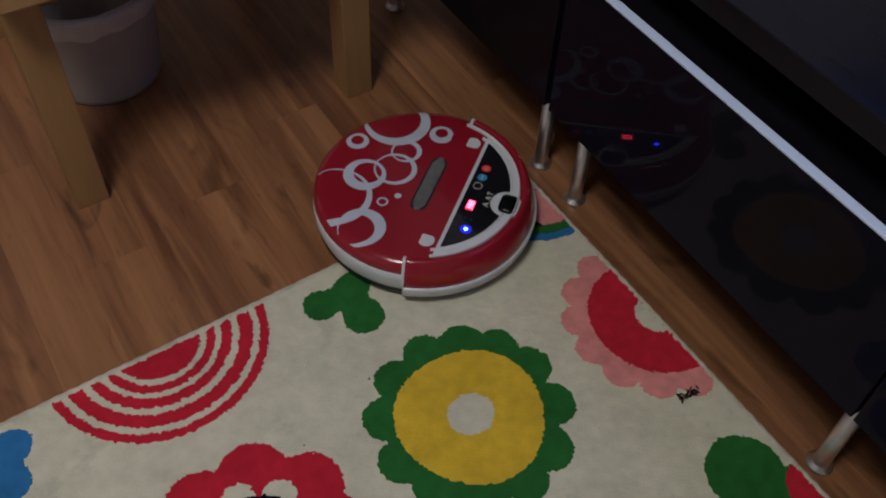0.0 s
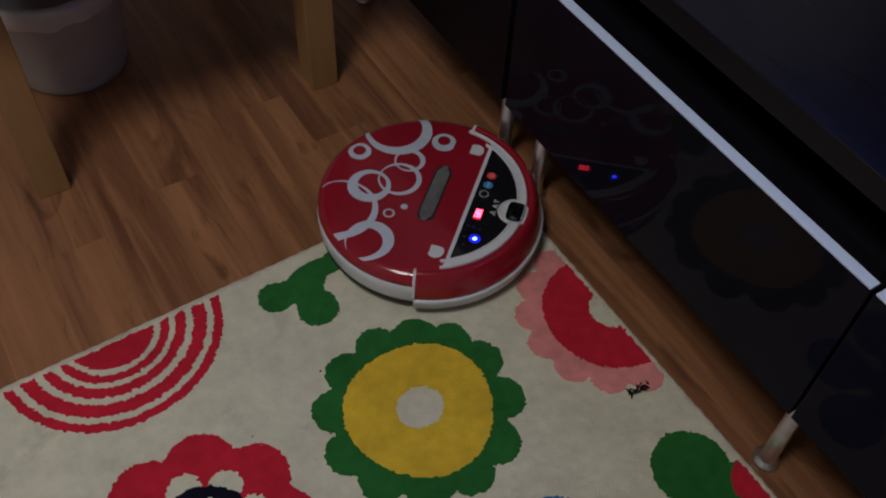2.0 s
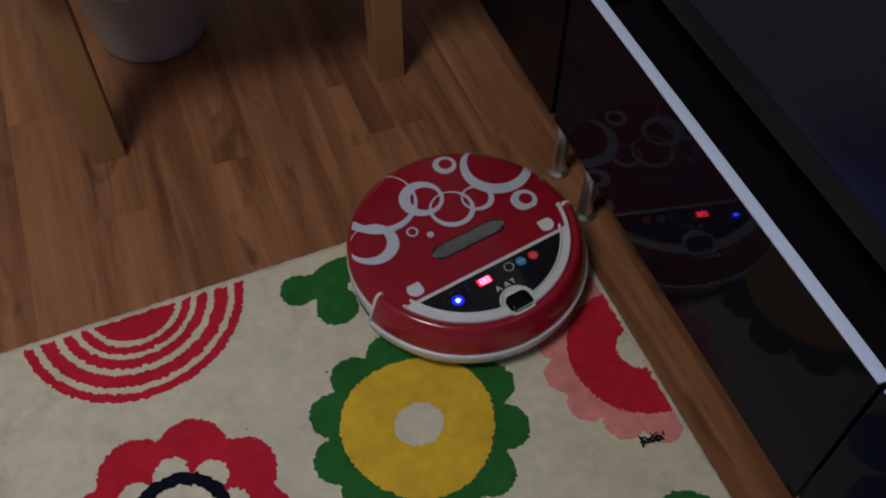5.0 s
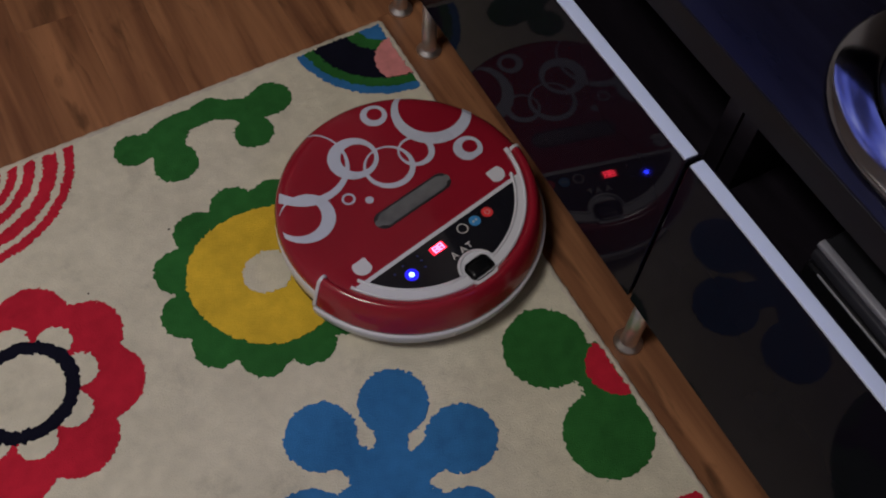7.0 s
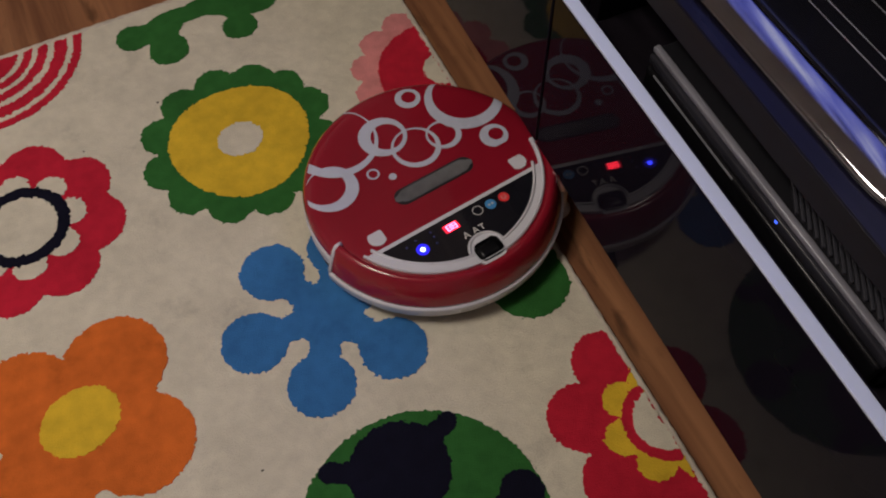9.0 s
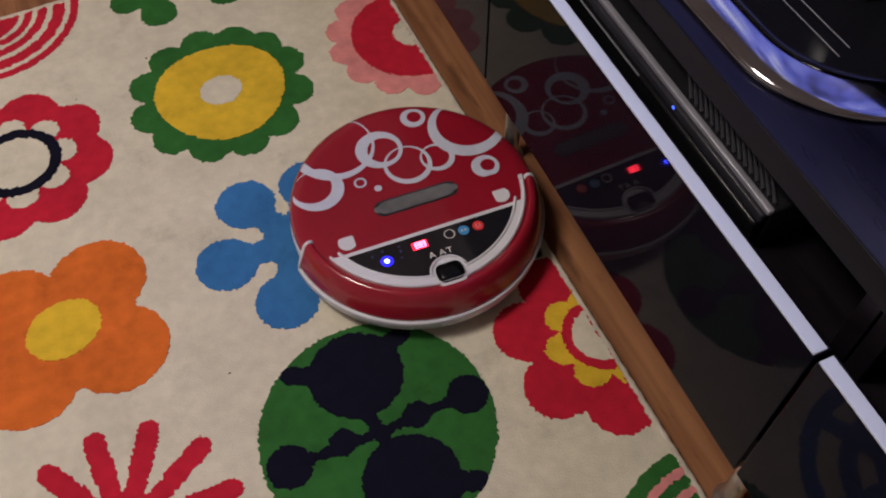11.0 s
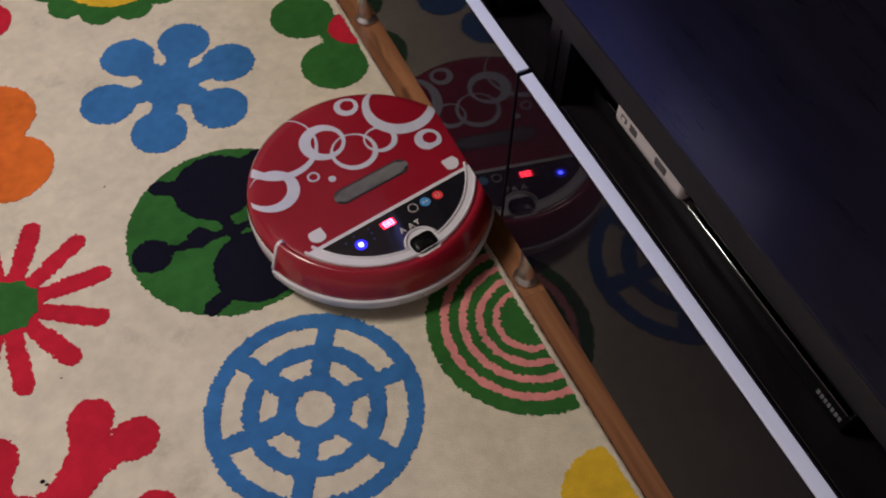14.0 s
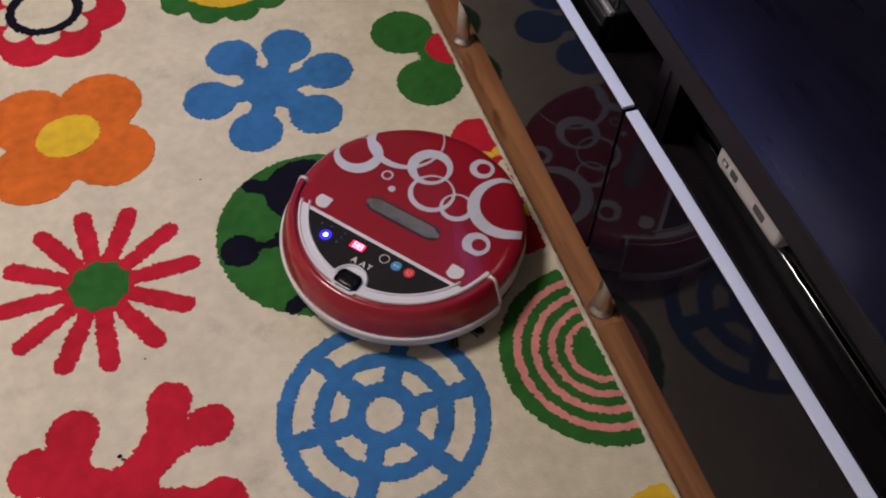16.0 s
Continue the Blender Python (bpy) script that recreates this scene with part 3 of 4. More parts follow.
# ---- robot vacuum ----
def robot_vacuum():
    base = new("robot_vacuum")
    tagged(base, "red and white round robot vacuum with ring decals, lit panel", "robot vacuum")
    ztop = 0.085
    part("chassis", revolve([(0.0, 0.014), (0.160, 0.014), (0.171, 0.018), (0.171, 0.060), (0.15, 0.070), (0.0, 0.070)], steps=96), M_RUBBER, base, "black underbody", True)
    part("rear_skirt", revolve([(0.1650, 0.016), (0.1690, 0.020), (0.1735, 0.036), (0.1746, 0.050), (0.1735, 0.0600), (0.171, 0.0630), (0.168, 0.062)], -14, 194, 90), M_ROBOT_WHITE, base, "white plastic side wall", True)
    lid = part("lid", revolve([(0.168, 0.0610), (0.1722, 0.0625), (0.1732, 0.0670), (0.1712, 0.0740), (0.1665, 0.0795), (0.1600, 0.0830), (0.1520, 0.0846), (0.140, ztop), (0.0, ztop)], steps=128), M_ROBOT_RED, base, "glossy red lid", True)

    def dome(x, y):
        r = math.hypot(x, y)
        for (r0, z0), (r1, z1) in zip(((0.0, ztop), (0.140, ztop), (0.1520, 0.0846), (0.1600, 0.0830), (0.1665, 0.0795)), ((0.140, ztop), (0.1520, 0.0846), (0.1600, 0.0830), (0.1665, 0.0795), (0.1705, 0.0745))):
            if r <= r1:
                return z0 + (z1 - z0) * (r - r0) / (r1 - r0) + 0.0006
        return 0.0751

    def crescent(cx, cy, r, ix, iy, ir):
        return less(disc(cx, cy, r), disc(cx + ix, cy + iy, ir))

    rear = both(disc(0, 0, 0.1665), half(0, -1, 0.010))
    rings = [crescent(*c) for c in ((0.113, 0.087, 0.0555, 0.004, 0.007, 0.0445), (0.047, 0.131, 0.0185, 0.002, 0.001, 0.0105), (0.111, 0.008, 0.0200, 0.004, 0.001, 0.0105),
                                    (-0.019, 0.091, 0.0340, 0.005, -0.003, 0.0225), (0.010, 0.050, 0.0345, 0.000, 0.003, 0.0290), (0.054, 0.048, 0.0250, -0.002, 0.002, 0.0195),
                                    (-0.079, 0.117, 0.0590, 0.0045, 0.003, 0.0515), (-0.122, 0.053, 0.0370, -0.006, 0.006, 0.0275), (-0.063, 0.043, 0.0090, 0.0, 0.0, 0.0062))]
    region("ring_decal", both(either(*rings), rear), -0.17, 0.17, -0.02, 0.17, ztop, 0.0011, M_DECAL, lid, "pale silver linked-ring decal", top=dome)
    region("dot_decal", disc(-0.043, 0.025, 0.0055), -0.052, -0.034, 0.016, 0.034, ztop, 0.001, M_DECAL, lid, "pale silver dot decal", top=dome)
    # recessed carrying handle
    region("handle_rim", bar(-0.047, -0.011, 0.047, -0.011, 0.0135), -0.066, 0.066, -0.03, 0.01, ztop + 0.0006, 0.001, M_SLOT_EDGE, lid, "dark rim of the handle")
    region("handle", either(bar(-0.044, -0.011, 0.044, -0.011, 0.0105), bar(-0.056, -0.011, 0.056, -0.011, 0.005)), -0.066, 0.066, -0.03, 0.01, ztop + 0.0012, 0.001, M_SLOT, lid, "smoky grey carrying handle")
    for s in (-1, 1):
        region("pad", both(disc(s * 0.111, -0.047, 0.0125), half(-s, 0, -s * s * 0.101), half(0, 1, -0.038)), s * 0.111 - 0.015, s * 0.111 + 0.015, -0.062, -0.03, ztop + 0.001, 0.0008, M_ROBOT_WHITE, lid, "white latch pad", 0.001)
    # white surround, black panel and lens
    bump_out = disc(-0.001, -0.1400, 0.0235)
    seg_out = both(either(disc(0, 0, 0.1545), bump_out), half(0, 1, -0.0655))
    region("panel_surround", either(seg_out, both(ring(0, 0, 0.1485, 0.1545), half(0, 1, -0.024), half(0, -1, 0.110), half(-1, 0, 0.0))), -0.165, 0.165, -0.175, -0.018, ztop + 0.0022, 0.0012, M_ROBOT_WHITE, base, "white surround of the panel", 0.006)
    for r, hi in ((0.1525, 0.0042), (0.1405, 0.0044)):
        part("surround_lip", revolve([(r - 0.0022, ztop), (r - 0.0016, ztop + hi - 0.0012), (r, ztop + hi), (r + 0.0014, ztop + hi - 0.0012), (r + 0.0020, ztop)], 205 if r < 0.15 else 204, 261 if r < 0.15 else 347, 60), M_ROBOT_WHITE, base, "rounded white lip of the panel", True)
    part("surround_lip", revolve([(0.1383, ztop), (0.1389, ztop + 0.0038), (0.1405, ztop + 0.0050), (0.1419, ztop + 0.0038), (0.1425, ztop)], 279, 335, 60), M_ROBOT_WHITE, base, "rounded white lip of the panel", True)
    part("lens_collar", revolve([(0.0222, ztop), (0.0226, ztop + 0.0042), (0.0240, ztop + 0.0052), (0.0256, ztop + 0.0042), (0.0262, ztop)], 12, 168, 40, cx=-0.001, cy=-0.1400), M_ROBOT_WHITE, base, "white collar round the sensor window", True)
    panel = region("control_panel", less(both(disc(0, 0, 0.1385), half(0, 1, -0.0715), lambda x, y: y + 0.0715), disc(-0.001, -0.1400, 0.0265)), -0.15, 0.15, -0.15, -0.068, ztop + 0.0030, 0.0012, M_PANEL, base, "black glossy control panel")
    zp = ztop + 0.0036
    part("lens", box(-0.0190, 0.0170, -0.1545, -0.1280, ztop - 0.002, ztop + 0.0070, 0.0085, 4), M_LENS, base, "black glossy sensor window", True)
    region("blue_lamp", disc(-0.072, -0.096, 0.0036), -0.08, -0.064, -0.104, -0.088, zp, 0.0008, M_LED_BLUE, panel, "lit blue lamp")
    # the lamp's glow on the panel, put in as a faintly emitting disc
    region("lamp_glow", disc(-0.072, -0.096, 0.0088), -0.085, -0.06, -0.108, -0.085, zp - 0.0003, 0.0008, M_LED_HALO, panel, "painted blue glow round the lamp")
    region("display", both(half(1, 0, -0.012), half(-1, 0, 0.034), half(0, 1, -0.0815), half(0, -1, 0.0935)), -0.036, -0.010, -0.096, -0.079, zp, 0.001, M_RED_FIELD, panel, "red display field")
    for cx in (-0.0265, -0.0185):
        for x0, x1, y0, y1 in ((-0.0030, 0.0030, 0.0036, 0.0046), (-0.0030, 0.0030, -0.0006, 0.0006), (-0.0030, 0.0030, -0.0046, -0.0036),
                               (-0.0034, -0.0022, -0.0044, 0.0044), (0.0022, 0.0034, -0.0044, 0.0044)):
            part("digit_bar", box(cx + x0, cx + x1, -0.0875 + y0, -0.0875 + y1, zp + 0.0003, zp + 0.0008), M_LED_RED, panel, "lit red digit bar")
    region("start_button", ring(0.020, -0.085, 0.0062, 0.0074), 0.01, 0.03, -0.095, -0.075, zp, 0.0007, M_MARK, panel, "pale ring of a button")
    region("mode_button", disc(0.040, -0.086, 0.0076), 0.03, 0.05, -0.096, -0.076, zp, 0.0008, M_BTN_BLUE, panel, "blue button")
    region("mode_mark", either(disc(0.0375, -0.086, 0.0017), disc(0.0425, -0.086, 0.0017)), 0.034, 0.046, -0.089, -0.083, zp + 0.0004, 0.0005, M_MARK, panel)
    region("power_button", disc(0.061, -0.086, 0.0076), 0.05, 0.07, -0.096, -0.076, zp, 0.0008, M_BTN_RED, panel, "red power button")
    region("power_mark", less(ring(0.061, -0.086, 0.0026, 0.0036), bar(0.061, -0.086, 0.061, -0.080, 0.001)), 0.056, 0.066, -0.091, -0.081, zp + 0.0004, 0.0004, M_MARK, panel)
    for cx, h in ((-0.0135, 0.0042), (0.0005, 0.0038)):
        region("badge_mark", either(bar(cx - 0.0035, -0.1085 - h, cx, -0.1085 + h, 0.0008), bar(cx + 0.0035, -0.1085 - h, cx, -0.1085 + h, 0.0008), bar(cx - 0.002, -0.110, cx + 0.002, -0.110, 0.0006)), cx - 0.006, cx + 0.006, -0.115, -0.102, zp, 0.0005, M_MARK, panel, "pale badge mark")
    region("badge_mark", either(bar(0.0075, -0.105, 0.0140, -0.105, 0.0008), bar(0.0108, -0.105, 0.0108, -0.112, 0.0008)), 0.005, 0.016, -0.115, -0.102, zp, 0.0005, M_MARK, panel, "pale badge mark")
    for cx, cy in ((-0.088, -0.083), (-0.073, -0.080), (-0.050, -0.088), (-0.050, -0.080), (-0.052, -0.098)):
        region("faint_mark", disc(cx, cy, 0.0017), cx - 0.004, cx + 0.004, cy - 0.004, cy + 0.004, zp, 0.0006, M_DIM, panel, "faint blue printed mark")
    # sprung front bumper
    bumper = part("bumper", revolve([(0.1585, 0.055), (0.1585, 0.0870), (0.1610, 0.0895), (0.1650, 0.0895), (0.1690, 0.0860), (0.1770, 0.0640), (0.1810, 0.0500), (0.1815, 0.0450), (0.172, 0.0440)], 191, 349, 90), M_ROBOT_RED, base, "glossy red front bumper", True)
    part("bumper_rim", revolve([(0.172, 0.0445), (0.1840, 0.0455), (0.1852, 0.0425), (0.1828, 0.0260), (0.1770, 0.0200), (0.172, 0.0190)], 191, 349, 90), M_ROBOT_WHITE, bumper, "white rim of the bumper", True)
    for a in (190.2, 348.4):
        part("bumper_edge", revolve([(0.1565, 0.060), (0.1565, 0.0884), (0.1600, 0.0906), (0.1656, 0.0906), (0.1702, 0.0864), (0.1782, 0.0644), (0.1826, 0.0500), (0.1830, 0.0445), (0.172, 0.0440)], a, a + 1.4, 3), M_ROBOT_WHITE, bumper, "white end edge of the bumper", True)
    for s in (-1, 1):
        wheel = part("wheel", revolve([(0.0, -0.011), (0.024, -0.011), (0.028, -0.007), (0.028, 0.007), (0.024, 0.011), (0.0, 0.011)], steps=28), M_RUBBER, base, "black rubber wheel", True)
        wheel.matrix_basis = pose(s * 0.115, 0.0, 0.028, 0, 90, 0)
    brush = part("side_brush", revolve([(0.0, 0.004), (0.013, 0.004), (0.016, 0.008), (0.013, 0.016), (0.0, 0.016)], steps=20, cx=0.128, cy=-0.072), M_RUBBER, base, "black side brush hub", True)
    rnd = random.Random(12)
    for a in (-62, 8, 128, 205):
        bm = bmesh.new()
        for k in range(26):
            t = radians(a + rnd.gauss(0, 5.5))
            ln = rnd.uniform(0.040, 0.047) if a < 100 else rnd.uniform(0.035, 0.05)
            ca, sa = math.cos(t), math.sin(t)
            q = [(0.128 + ca * d - sa * wd, -0.072 + sa * d + ca * wd, h) for d, wd, h in ((0.012, 0.0006, 0.012), (0.012, -0.0006, 0.012), (ln, -0.0004, 0.003), (ln, 0.0004, 0.003))]
            lo = [bm.verts.new(v) for v in q]
            hi = [bm.verts.new((x, y, z + 0.0012)) for x, y, z in q]
            bm.faces.new(lo)
            bm.faces.new(hi)
            for i in range(4):
                bm.faces.new((lo[i], lo[(i + 1) % 4], hi[(i + 1) % 4], hi[i]))
        part("bristle_tuft", bm, M_RUBBER, brush, "dark bristles")
    part("castor", revolve([(0.0, 0.0), (0.010, 0.001), (0.014, 0.008), (0.012, 0.016), (0.0, 0.016)], steps=20, cx=0.0, cy=-0.12), M_RUBBER, base, "black castor", True)
    return base


# ---- television cabinet: units in a row ----
def cabinet_unit(width, gloss, feet, inset):
    """One cabinet unit, its front at x = 0, running from y = 0 to y = -width."""
    base = new("tv_cabinet")
    w, d = width, 0.40
    p = 0.018
    part("bottom_board", box(0.0095, d, -w + p, -p, 0.190, 0.208, 0.0012), M_CARCASS, base)
    part("shelf", box(0.034, d, -w + p, -p, 0.380, 0.398, 0.0012), M_CARCASS, base)
    part("back_board", box(d - 0.006, d, -w + p, -p, 0.208, 0.4860), M_CARCASS, base)
    for y in (0.0, -w + p):
        part("side_board", box(0.034, d, y - p + 0.0002, y - 0.0002, 0.190, 0.4864, 0.0006), M_CARCASS, base)
    front = part("drawer_front", box(-0.010, 0.0085, -w + 0.0009, -0.0009, 0.197, 0.441, 0.0012), M_GLOSS if gloss else M_DRAWER_DARK, base, "glossy black drawer front" if gloss else "dark drawer front")
    part("edge_strip", box(-0.0095, 0.0040, -w + 0.0025, -0.0025, 0.4410, 0.4440, 0.0006), M_STRIP, front, "satin silver top edge")
    for y in feet:
        part("foot", revolve([(0.0, 0.0), (0.0185, 0.0), (0.0195, 0.0025), (0.0185, 0.005), (0.0125, 0.0085), (0.0115, 0.012), (0.0115, 0.190)], steps=32, cx=inset, cy=y), M_STEEL, base, "round steel foot", True)
        part("foot", revolve([(0.0, 0.0), (0.0185, 0.0), (0.0195, 0.0025), (0.0185, 0.005), (0.0125, 0.0085), (0.0115, 0.012), (0.0115, 0.190)], steps=32, cx=d - 0.05, cy=y), M_STEEL, base, "round steel foot", True)
    return base


CAB = pose(-0.0006, 0.0, 0.0, 0, 0, -1.0)


def cabinets():
    for y, width, gloss, feet, inset in ((0.565, 0.598, False, (-0.03, -0.545), 0.048), (-0.043, 0.610, True, (-0.036, -0.597), 0.048), (-0.655, 0.596, True, (-0.580,), 0.053), (-1.253, 0.598, True, (-0.587,), 0.056), (-1.853, 0.598, True, (-0.57,), 0.056)):
        u = cabinet_unit(width, gloss, feet, inset)
        u.matrix_world = CAB @ pose(0, y, 0)
        tagged(u, "low black cabinet unit with glossy drawer, silver edge and steel feet" if gloss else "low black-brown cabinet unit with plain dark front, steel feet", "cabinet", "cabinet units in a row")


def worktop():
    """One long board over all the units."""
    base = new("worktop")
    part("board", box(0.0342, 0.41, -2.451, 0.565, 0.4866, 0.519, 0.0010, 2), M_TOP, base)
    part("edge_band", box(0.0330, 0.0342, -2.451, 0.565, 0.4870, 0.5184, 0.0004, 1), M_CARCASS, base, "black-brown edge band")
    base.matrix_world = CAB
    tagged(base, "long black-brown top board lying on the cabinet units", "worktop")


def in_cab(ob, x, y, z, rz=0):
    ob.matrix_world = CAB @ pose(x, y, z, 0, 0, rz)


def media_box():
    base = new("media_box")
    w, d, h = 0.352, 0.22, 0.060
    part("case", box(0.012, d, -w, 0, 0.004, h - 0.004, 0.003), M_DEVICE, base, "dark plastic case", True)
    part("front_bar", box(0.004, 0.014, -w + 0.002, -0.002, 0.0405, h - 0.0075, 0.002), M_DEVICE_FACE, base, "smoky grey front", True)
    part("trim", box(0.008, 0.0150, -w, 0, h - 0.0075, h - 0.001, 0.0015), M_DEVICE_TRIM, base, "bright grey trim bar", True)
    flap = part("lower_bar", box(0.001, 0.012, -w + 0.004, -0.004, 0.005, 0.0400, 0.004, 3), M_LENS, base, "glossy black lower bar", True)
    # lamp highlight along the lower bar, built as a thin pale strip
    part("highlight_line", box(0.0005, 0.0018, -0.150, -0.018, 0.0385, 0.0405, 0.0005, 1), M_DEVICE_TRIM, flap, "pale strip for a lamp highlight")
    part("status_lamp", box(0.0032, 0.005, -0.2080, -0.2050, h - 0.0125, h - 0.0100), M_LED_TINY, base, "tiny blue lamp")
    for k in range(16):
        y = -0.184 - 0.0090 * k
        rib = part("vent_rib", box(-0.031, 0.031, -0.0015, 0.0015, -0.0035, 0.0022, 0.0005, 1), M_RIB, base)
        rib.matrix_basis = pose(0.034, y, h - 0.003, 0, 0, 60)
    for x in (0.03, d - 0.03):
        for y in (-0.03, -w + 0.03):
            part("pad_foot", revolve([(0.0, 0.0), (0.009, 0.0), (0.009, 0.005), (0.0, 0.005)], steps=16, cx=x, cy=y), M_RUBBER, base)
    tagged(base, "slim dark set-top box with grey trim and ribbed top", "set-top box")
    in_cab(base, 0.022, -0.772, 0.3982)


def white_box():
    base = new("network_box")
    part("case", box(0.0, 0.085, -0.118, 0.0, 0.0, 0.029, 0.007, 3), M_DEVICE_WHITE, base, "white rounded case", True)
    for y, hw, r in ((-0.017, 0.007, 0.003), (-0.034, 0.007, 0.002), (-0.082, 0.010, 0.002)):
        part("port", box(-0.0006, 0.003, y - hw, y + hw, 0.010, 0.021, r, 2), M_PORT, base, "grey socket")
    part("socket_core", box(-0.0012, 0.002, -0.020, -0.014, 0.013, 0.018, 0.001, 1), M_DEVICE_WHITE, base)
    tagged(base, "small white network box with grey sockets on the disc player", "network box")
    in_cab(base, 0.055, -1.332, 0.4294, 0)


def disc_player():
    base = new("disc_player")
    w = 0.415
    part("case", box(0.004, 0.20, -w, 0, 0.004, 0.031, 0.003), M_DEVICE, base, "black case", True)
    part("front_panel", box(0.0, 0.006, -w, 0, 0.004, 0.030, 0.002), M_TV, base, "glossy black front", True)
    part("chrome_line", box(-0.0015, 0.006, -w + 0.003, -0.003, 0.0265, 0.0308, 0.0012), M_CHROME, base, "bright metal line", True)
    for k in range(7):
        part("print_bar", box(-0.0006, 0.001, -w + 0.006 + 0.0045 * k, -w + 0.009 + 0.0045 * k, 0.014, 0.019), M_DEVICE_TRIM, base, "grey printed mark")
    for x in (0.03, 0.17):
        for y in (-0.03, -w + 0.03):
            part("pad_foot", revolve([(0.0, 0.0), (0.009, 0.0), (0.009, 0.005), (0.0, 0.005)], steps=16, cx=x, cy=y), M_RUBBER, base)
    tagged(base, "flat black disc player with a bright metal front line", "disc player")
    in_cab(base, 0.064, -1.275, 0.3982)


def rounded(x0, x1, y0, y1, r, n=14):
    pts = []
    for cx, cy, a0 in ((x1 - r, y1 - r, 0), (x0 + r, y1 - r, 90), (x0 + r, y0 + r, 180), (x1 - r, y0 + r, 270)):
        pts += [(cx + r * math.cos(radians(a0 + 90 * k / n)), cy + r * math.sin(radians(a0 + 90 * k / n))) for k in range(n + 1)]
    return pts


def loft(outlines, caps=True):
    """Joins outlines of equal length, each a list of (x, y) at a height."""
    bm = bmesh.new()
    rings = [[bm.verts.new((x, y, z)) for x, y in pts] for pts, z in outlines]
    n = len(rings[0])
    for p, q in zip(rings, rings[1:]):
        for i in range(n):
            bm.faces.new((p[i], p[(i + 1) % n], q[(i + 1) % n], q[i]))
    if caps:
        bm.faces.new(rings[0])
        bm.faces.new(rings[-1])
    return bm


def television():
    base = new("television")
    tagged(base, "black flat television on chrome-rimmed base, screen lit blue-violet", "television")
    x0, x1, y0, y1, r = 0.037, 0.33, -1.132, -0.640, 0.128
    def rim(off, z):
        return (rounded(x0 + off, x1 - off, y0 + off, y1 - off, r - off * 0.7), z)
    part("base_rim", loft([rim(0.0, 0.5192), rim(-0.002, 0.5215), rim(-0.001, 0.5245), rim(0.003, 0.5268), rim(0.008, 0.5286), rim(0.014, 0.5303), rim(0.021, 0.5320), rim(0.027, 0.5330), rim(0.0306, 0.5336), rim(0.0314, 0.5334), rim(0.0318, 0.5324), rim(0.0318, 0.5192)]), M_CHROME, base, "chrome rim", True)
    part("base_plate", loft([rim(0.0314, 0.5195), rim(0.0316, 0.5275), rim(0.042, 0.5290)]), M_TV, base, "glossy black base plate", True)
    # pale reflections in the glossy plate, modelled as thin raised bars
    for x, half_length in ((0.114, 0.131), (0.129, 0.126), (0.163, 0.070)):
        part("reflection_streak", box(x - 0.0005, x + 0.0005, -0.915 - half_length, -0.915 + half_length, 0.5280, 0.5295, 0.0003, 1), M_DEVICE_TRIM, base, "pale streak for a reflection on the plate")
    part("neck", box(0.17, 0.23, -1.0, -0.79, 0.528, 0.70, 0.012, 3), M_TV, base, "black neck", True)
    part("cabinet_back", box(0.200, 0.245, -1.46, -0.33, 0.66, 1.33, 0.010, 3), M_TV, base, "black back shell", True)
    part("bezel", box(0.188, 0.202, -1.47, -0.32, 0.65, 1.34, 0.004, 2), M_TV, base, "glossy black bezel", True)
    part("screen", box(0.1862, 0.1885, -1.43, -0.36, 0.70, 1.30), M_SCREEN, base, "lit blue-violet screen")


# ---- table and waste bin ----
def table():
    base = new("side_table")
    x0, x1, y0, y1 = -0.668, -0.110, 0.315, 0.875
    for x, y in ((x0, y0), (x1 - 0.052, y0 + 0.018), (x0, y1 - 0.052), (x1 - 0.052, y1 - 0.052)):
        part("leg", box(x, x + 0.052, y, y + 0.052, 0.0, 0.42, 0.002), M_PINE, base, "square pale wood leg")
    part("tabletop", box(x0 - 0.01, x1 + 0.01, y0 - 0.062, y1 + 0.01, 0.42, 0.445, 0.003), M_PINE, base, "pale wood top")
    for b in ((x0 + 0.052, x1 - 0.052, y0 + 0.024, y0 + 0.044), (x0 + 0.052, x1 - 0.052, y1 - 0.044, y1 - 0.024), (x0 + 0.012, x0 + 0.032, y0 + 0.052, y1 - 0.052), (x1 - 0.032, x1 - 0.012, y0 + 0.07, y1 - 0.052)):
        part("apron", box(*b, 0.36, 0.42, 0.0015), M_PINE, base)
    tagged(base, "low pale pine table with square legs on the wood floor", "table")


def waste_bin():
    base = new("waste_bin")
    base.matrix_world = pose(-0.513, 0.625, 0.0)
    part("bucket", revolve([(0.0, 0.002), (0.090, 0.0), (0.097, 0.004), (0.101, 0.016), (0.124, 0.198), (0.127, 0.203), (0.122, 0.204), (0.119, 0.195), (0.094, 0.012), (0.0, 0.008)], steps=64), M_BIN, base, "grey plastic bucket", True)
    bm = revolve([(0.092, 0.05), (0.108, 0.13), (0.117, 0.194), (0.121, 0.207), (0.129, 0.207), (0.1305, 0.195), (0.1285, 0.180), (0.1270, 0.168)], steps=96, caps=False)
    for v in bm.verts:
        a = math.atan2(v.co.y, v.co.x)
        k = 1 + 0.018 * noise.noise((a * 4, v.co.z * 20, 1.0)) + 0.012 * noise.noise((a * 13, v.co.z * 30, 4.0))
        v.co.x, v.co.y = v.co.x * k, v.co.y * k
        if v.co.z < 0.185:
            v.co.z += 0.012 * noise.noise((a * 3, 0.0, 7.0))
    part("liner", bm, M_BAG, base, "crumpled white bag", True)
    tagged(base, "grey plastic waste bin with white bag over its rim", "waste bin")


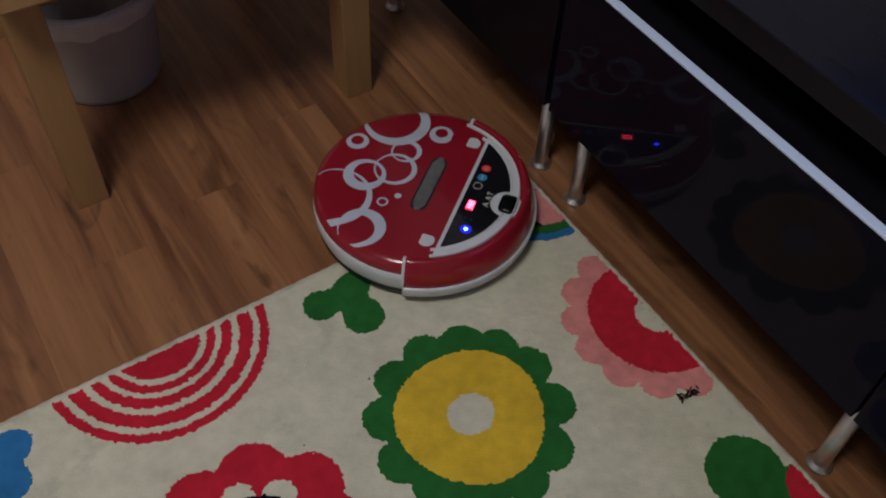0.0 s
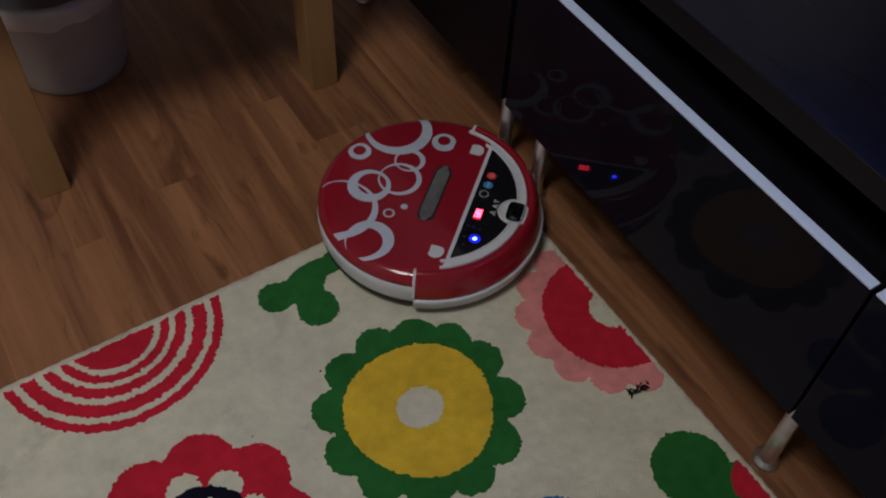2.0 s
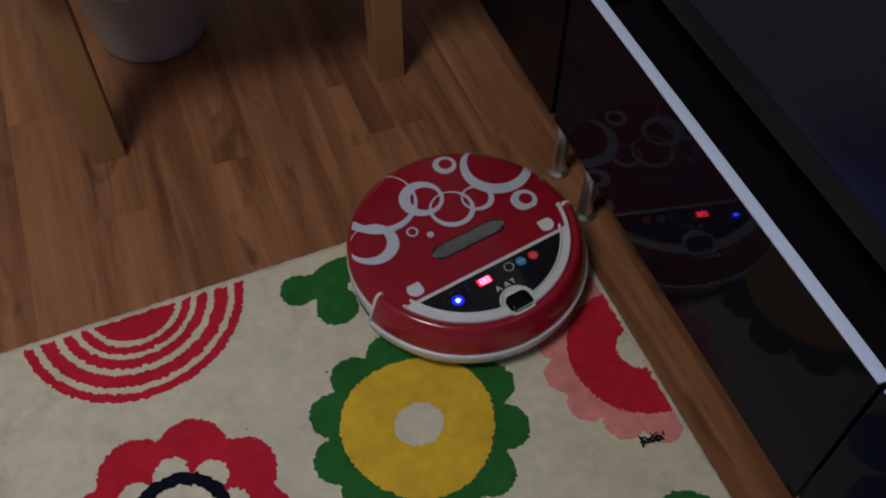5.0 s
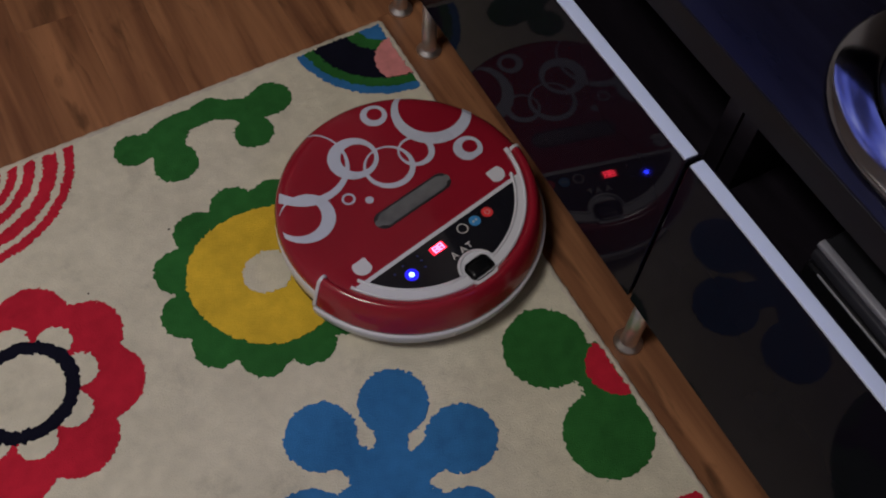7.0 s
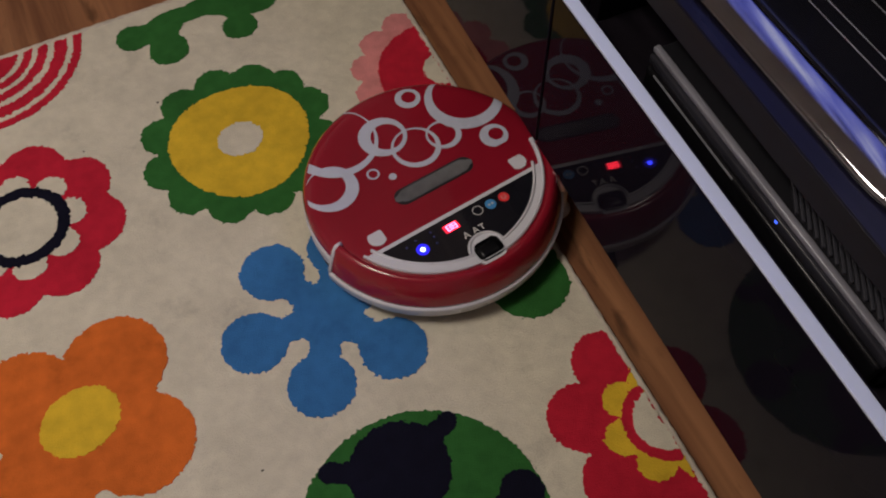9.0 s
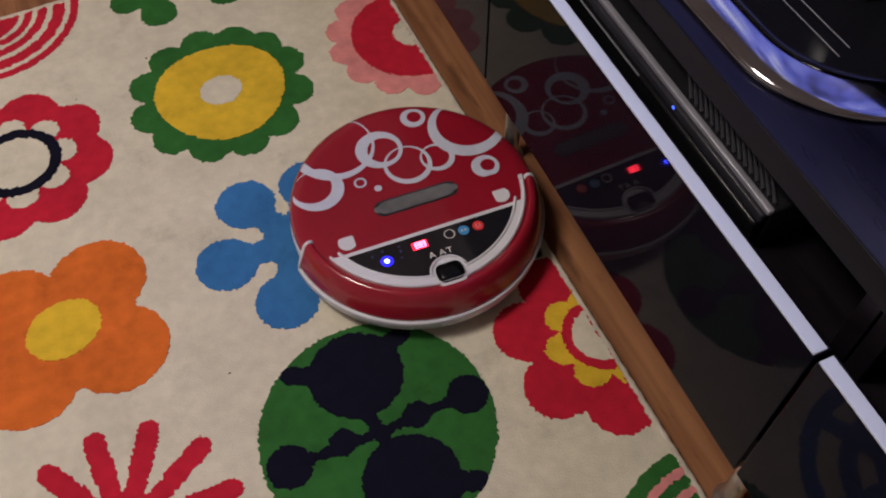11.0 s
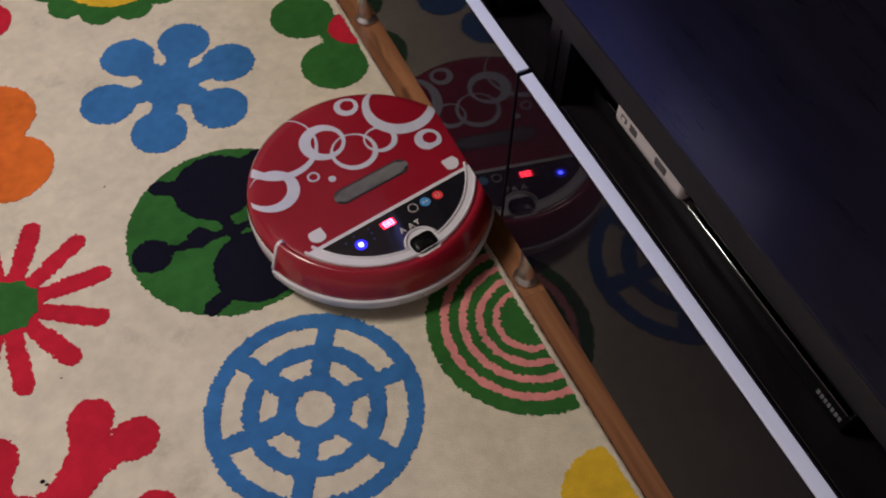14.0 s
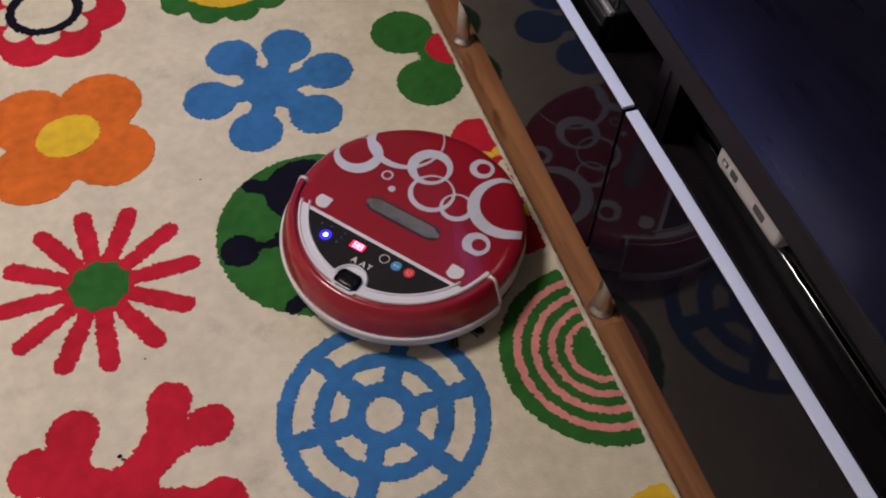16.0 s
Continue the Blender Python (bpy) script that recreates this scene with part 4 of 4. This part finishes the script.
def planks(floor):
    """Narrow laminate strips running along the cabinet."""
    w, ln, gap = 0.0965, 1.285, 0.0001
    bm = box(-w / 2 + gap / 2, w / 2 - gap / 2, -ln / 2 + gap, ln / 2 - gap, -0.009, 0.0, 0.00015, 1)
    me = bpy.data.meshes.new("plank")
    bm.to_mesh(me)
    bm.free()
    me.materials.append(M_FLOOR)
    rnd = random.Random(5)
    for i in range(32):
        off = 0.99 if i == 4 else rnd.random() * ln
        for j in range(6):
            y = 1.6 - ln / 2 - ln * j + off
            if y - ln / 2 > 1.58 or y + ln / 2 < -3.1:
                continue
            lo, hi = max(-ln / 2, -3.2 - y), min(ln / 2, 1.6 - y)
            if hi - lo > ln - 0.001:
                o = new("plank", me)
            else:
                o = part("plank", box(-w / 2 + gap / 2, w / 2 - gap / 2, lo + gap, hi - gap, -0.009, 0.0, 0.00015, 1), M_FLOOR)
            o.parent = floor
            o.location = (0.41 - w * i, y, 0.0)


floor_ob = room()
ceiling_lamp()
rug_ob = rug()
robot_ob = robot_vacuum()
robot_ob.scale = (0.99, 0.99, 0.99)
cabinets()
worktop()
media_box()
white_box()
disc_player()
television()
table()
waste_bin()
planks(floor_ob)


def crumbs():
    """A few dark bits of fluff on the rug."""
    bm = bmesh.new()
    rnd = random.Random(3)
    for x, y, r in ((-0.425, -0.215, 0.0020), (-0.652, -1.250, 0.0034), (-0.648, -1.256, 0.0026), (-0.55, -0.26, 0.0016), (-0.60, -1.12, 0.0016), (-0.47, -0.83, 0.0015)):
        m = Matrix.Translation((x, y, RUG_TOP + 0.0012)) @ Matrix.Diagonal((r * rnd.uniform(0.8, 1.6), r * rnd.uniform(0.6, 1.0), r * 0.5, 1.0))
        bmesh.ops.create_icosphere(bm, subdivisions=1, radius=1.0, matrix=m)
    ob = part("crumbs", bm, M_STAIN)
    tagged(ob, "scattered dark crumbs and fluff on the cream rug", "crumbs", kind="stuff")


def fluff():
    """A tuft of dark lint by the pink petals; the robot picks it up on its way."""
    bm = bmesh.new()
    rnd = random.Random(8)
    for k in range(46):
        x, y = rnd.gauss(0, 0.0085), rnd.gauss(0, 0.0030)
        r = rnd.uniform(0.0009, 0.0022)
        m = Matrix.Translation((x, y - 0.10 * x, r * 0.4)) @ Matrix.Rotation(rnd.uniform(0, 3.1), 4, "Z") @ Matrix.Diagonal((r * 2.4, r * 0.8, r * 0.5, 1.0))
        bmesh.ops.create_icosphere(bm, subdivisions=1, radius=1.0, matrix=m)
    ob = part("lint_tuft", bm, M_STAIN)
    tagged(ob, "small dark tuft of lint lying on the cream rug", "lint")
    return ob


crumbs()
lint_ob = fluff()

# where the robot drives: seconds, x, y, heading in degrees
DRIVE = [
    (0.0, -0.1998, 0.0101, 38.1), (0.5, -0.1591, -0.0435, 39.4), (1.0, -0.1541, -0.048, 42.6), (1.5, -0.1695, -0.0416, 35.1),
    (2.0, -0.1526, -0.0569, 41.1), (2.5, -0.1771, -0.0367, 31.4), (3.0, -0.1715, -0.0576, 30.5), (3.2, -0.1631, -0.0673, 35.7),
    (5.3, -0.1804, -0.1456, 8.9), (5.5, -0.1754, -0.1706, 10.0), (6.0, -0.1639, -0.2372, 11.0), (6.5, -0.1517, -0.2971, 10.3),
    (7.0, -0.1407, -0.3645, 11.7), (7.5, -0.1275, -0.4311, 14.0), (8.0, -0.1145, -0.4896, 14.5), (8.2, -0.1158, -0.5163, 14.9),
    (10.3, -0.1548, -0.6362, -5.9), (10.5, -0.1556, -0.6585, -4.3), (11.0, -0.1581, -0.7178, -3.2), (11.5, -0.1569, -0.7711, -1.3),
    (12.0, -0.1488, -0.8234, 3.8), (12.5, -0.1424, -0.8821, 5.2), (13.0, -0.1377, -0.9408, 7.1), (13.5, -0.1323, -0.9989, 10.0),
    (14.0, -0.1282, -1.0436, 9.9), (14.5, -0.1405, -1.0507, -8.1), (15.0, -0.1598, -1.0442, -34.0), (15.5, -0.172, -1.0283, -58.7),
    (16.0, -0.2049, -1.055, -51.8)
]


def motions():
    walk(robot_ob, [(t, pose(x, y, 0.0085 if t < 4 else RUG_TOP + 0.001, 0, 0, a)) for t, x, y, a in DRIVE])
    rest = pose(-0.053, -0.471, RUG_TOP + 0.002)
    walk(lint_ob, [(0.0, rest), (6.9, rest), (7.2, pose(-0.075, -0.440, 0.026))] + [(t, pose(x + 0.02, y - 0.02, 0.040)) for t, x, y, a in DRIVE if t > 7.3])


motions()
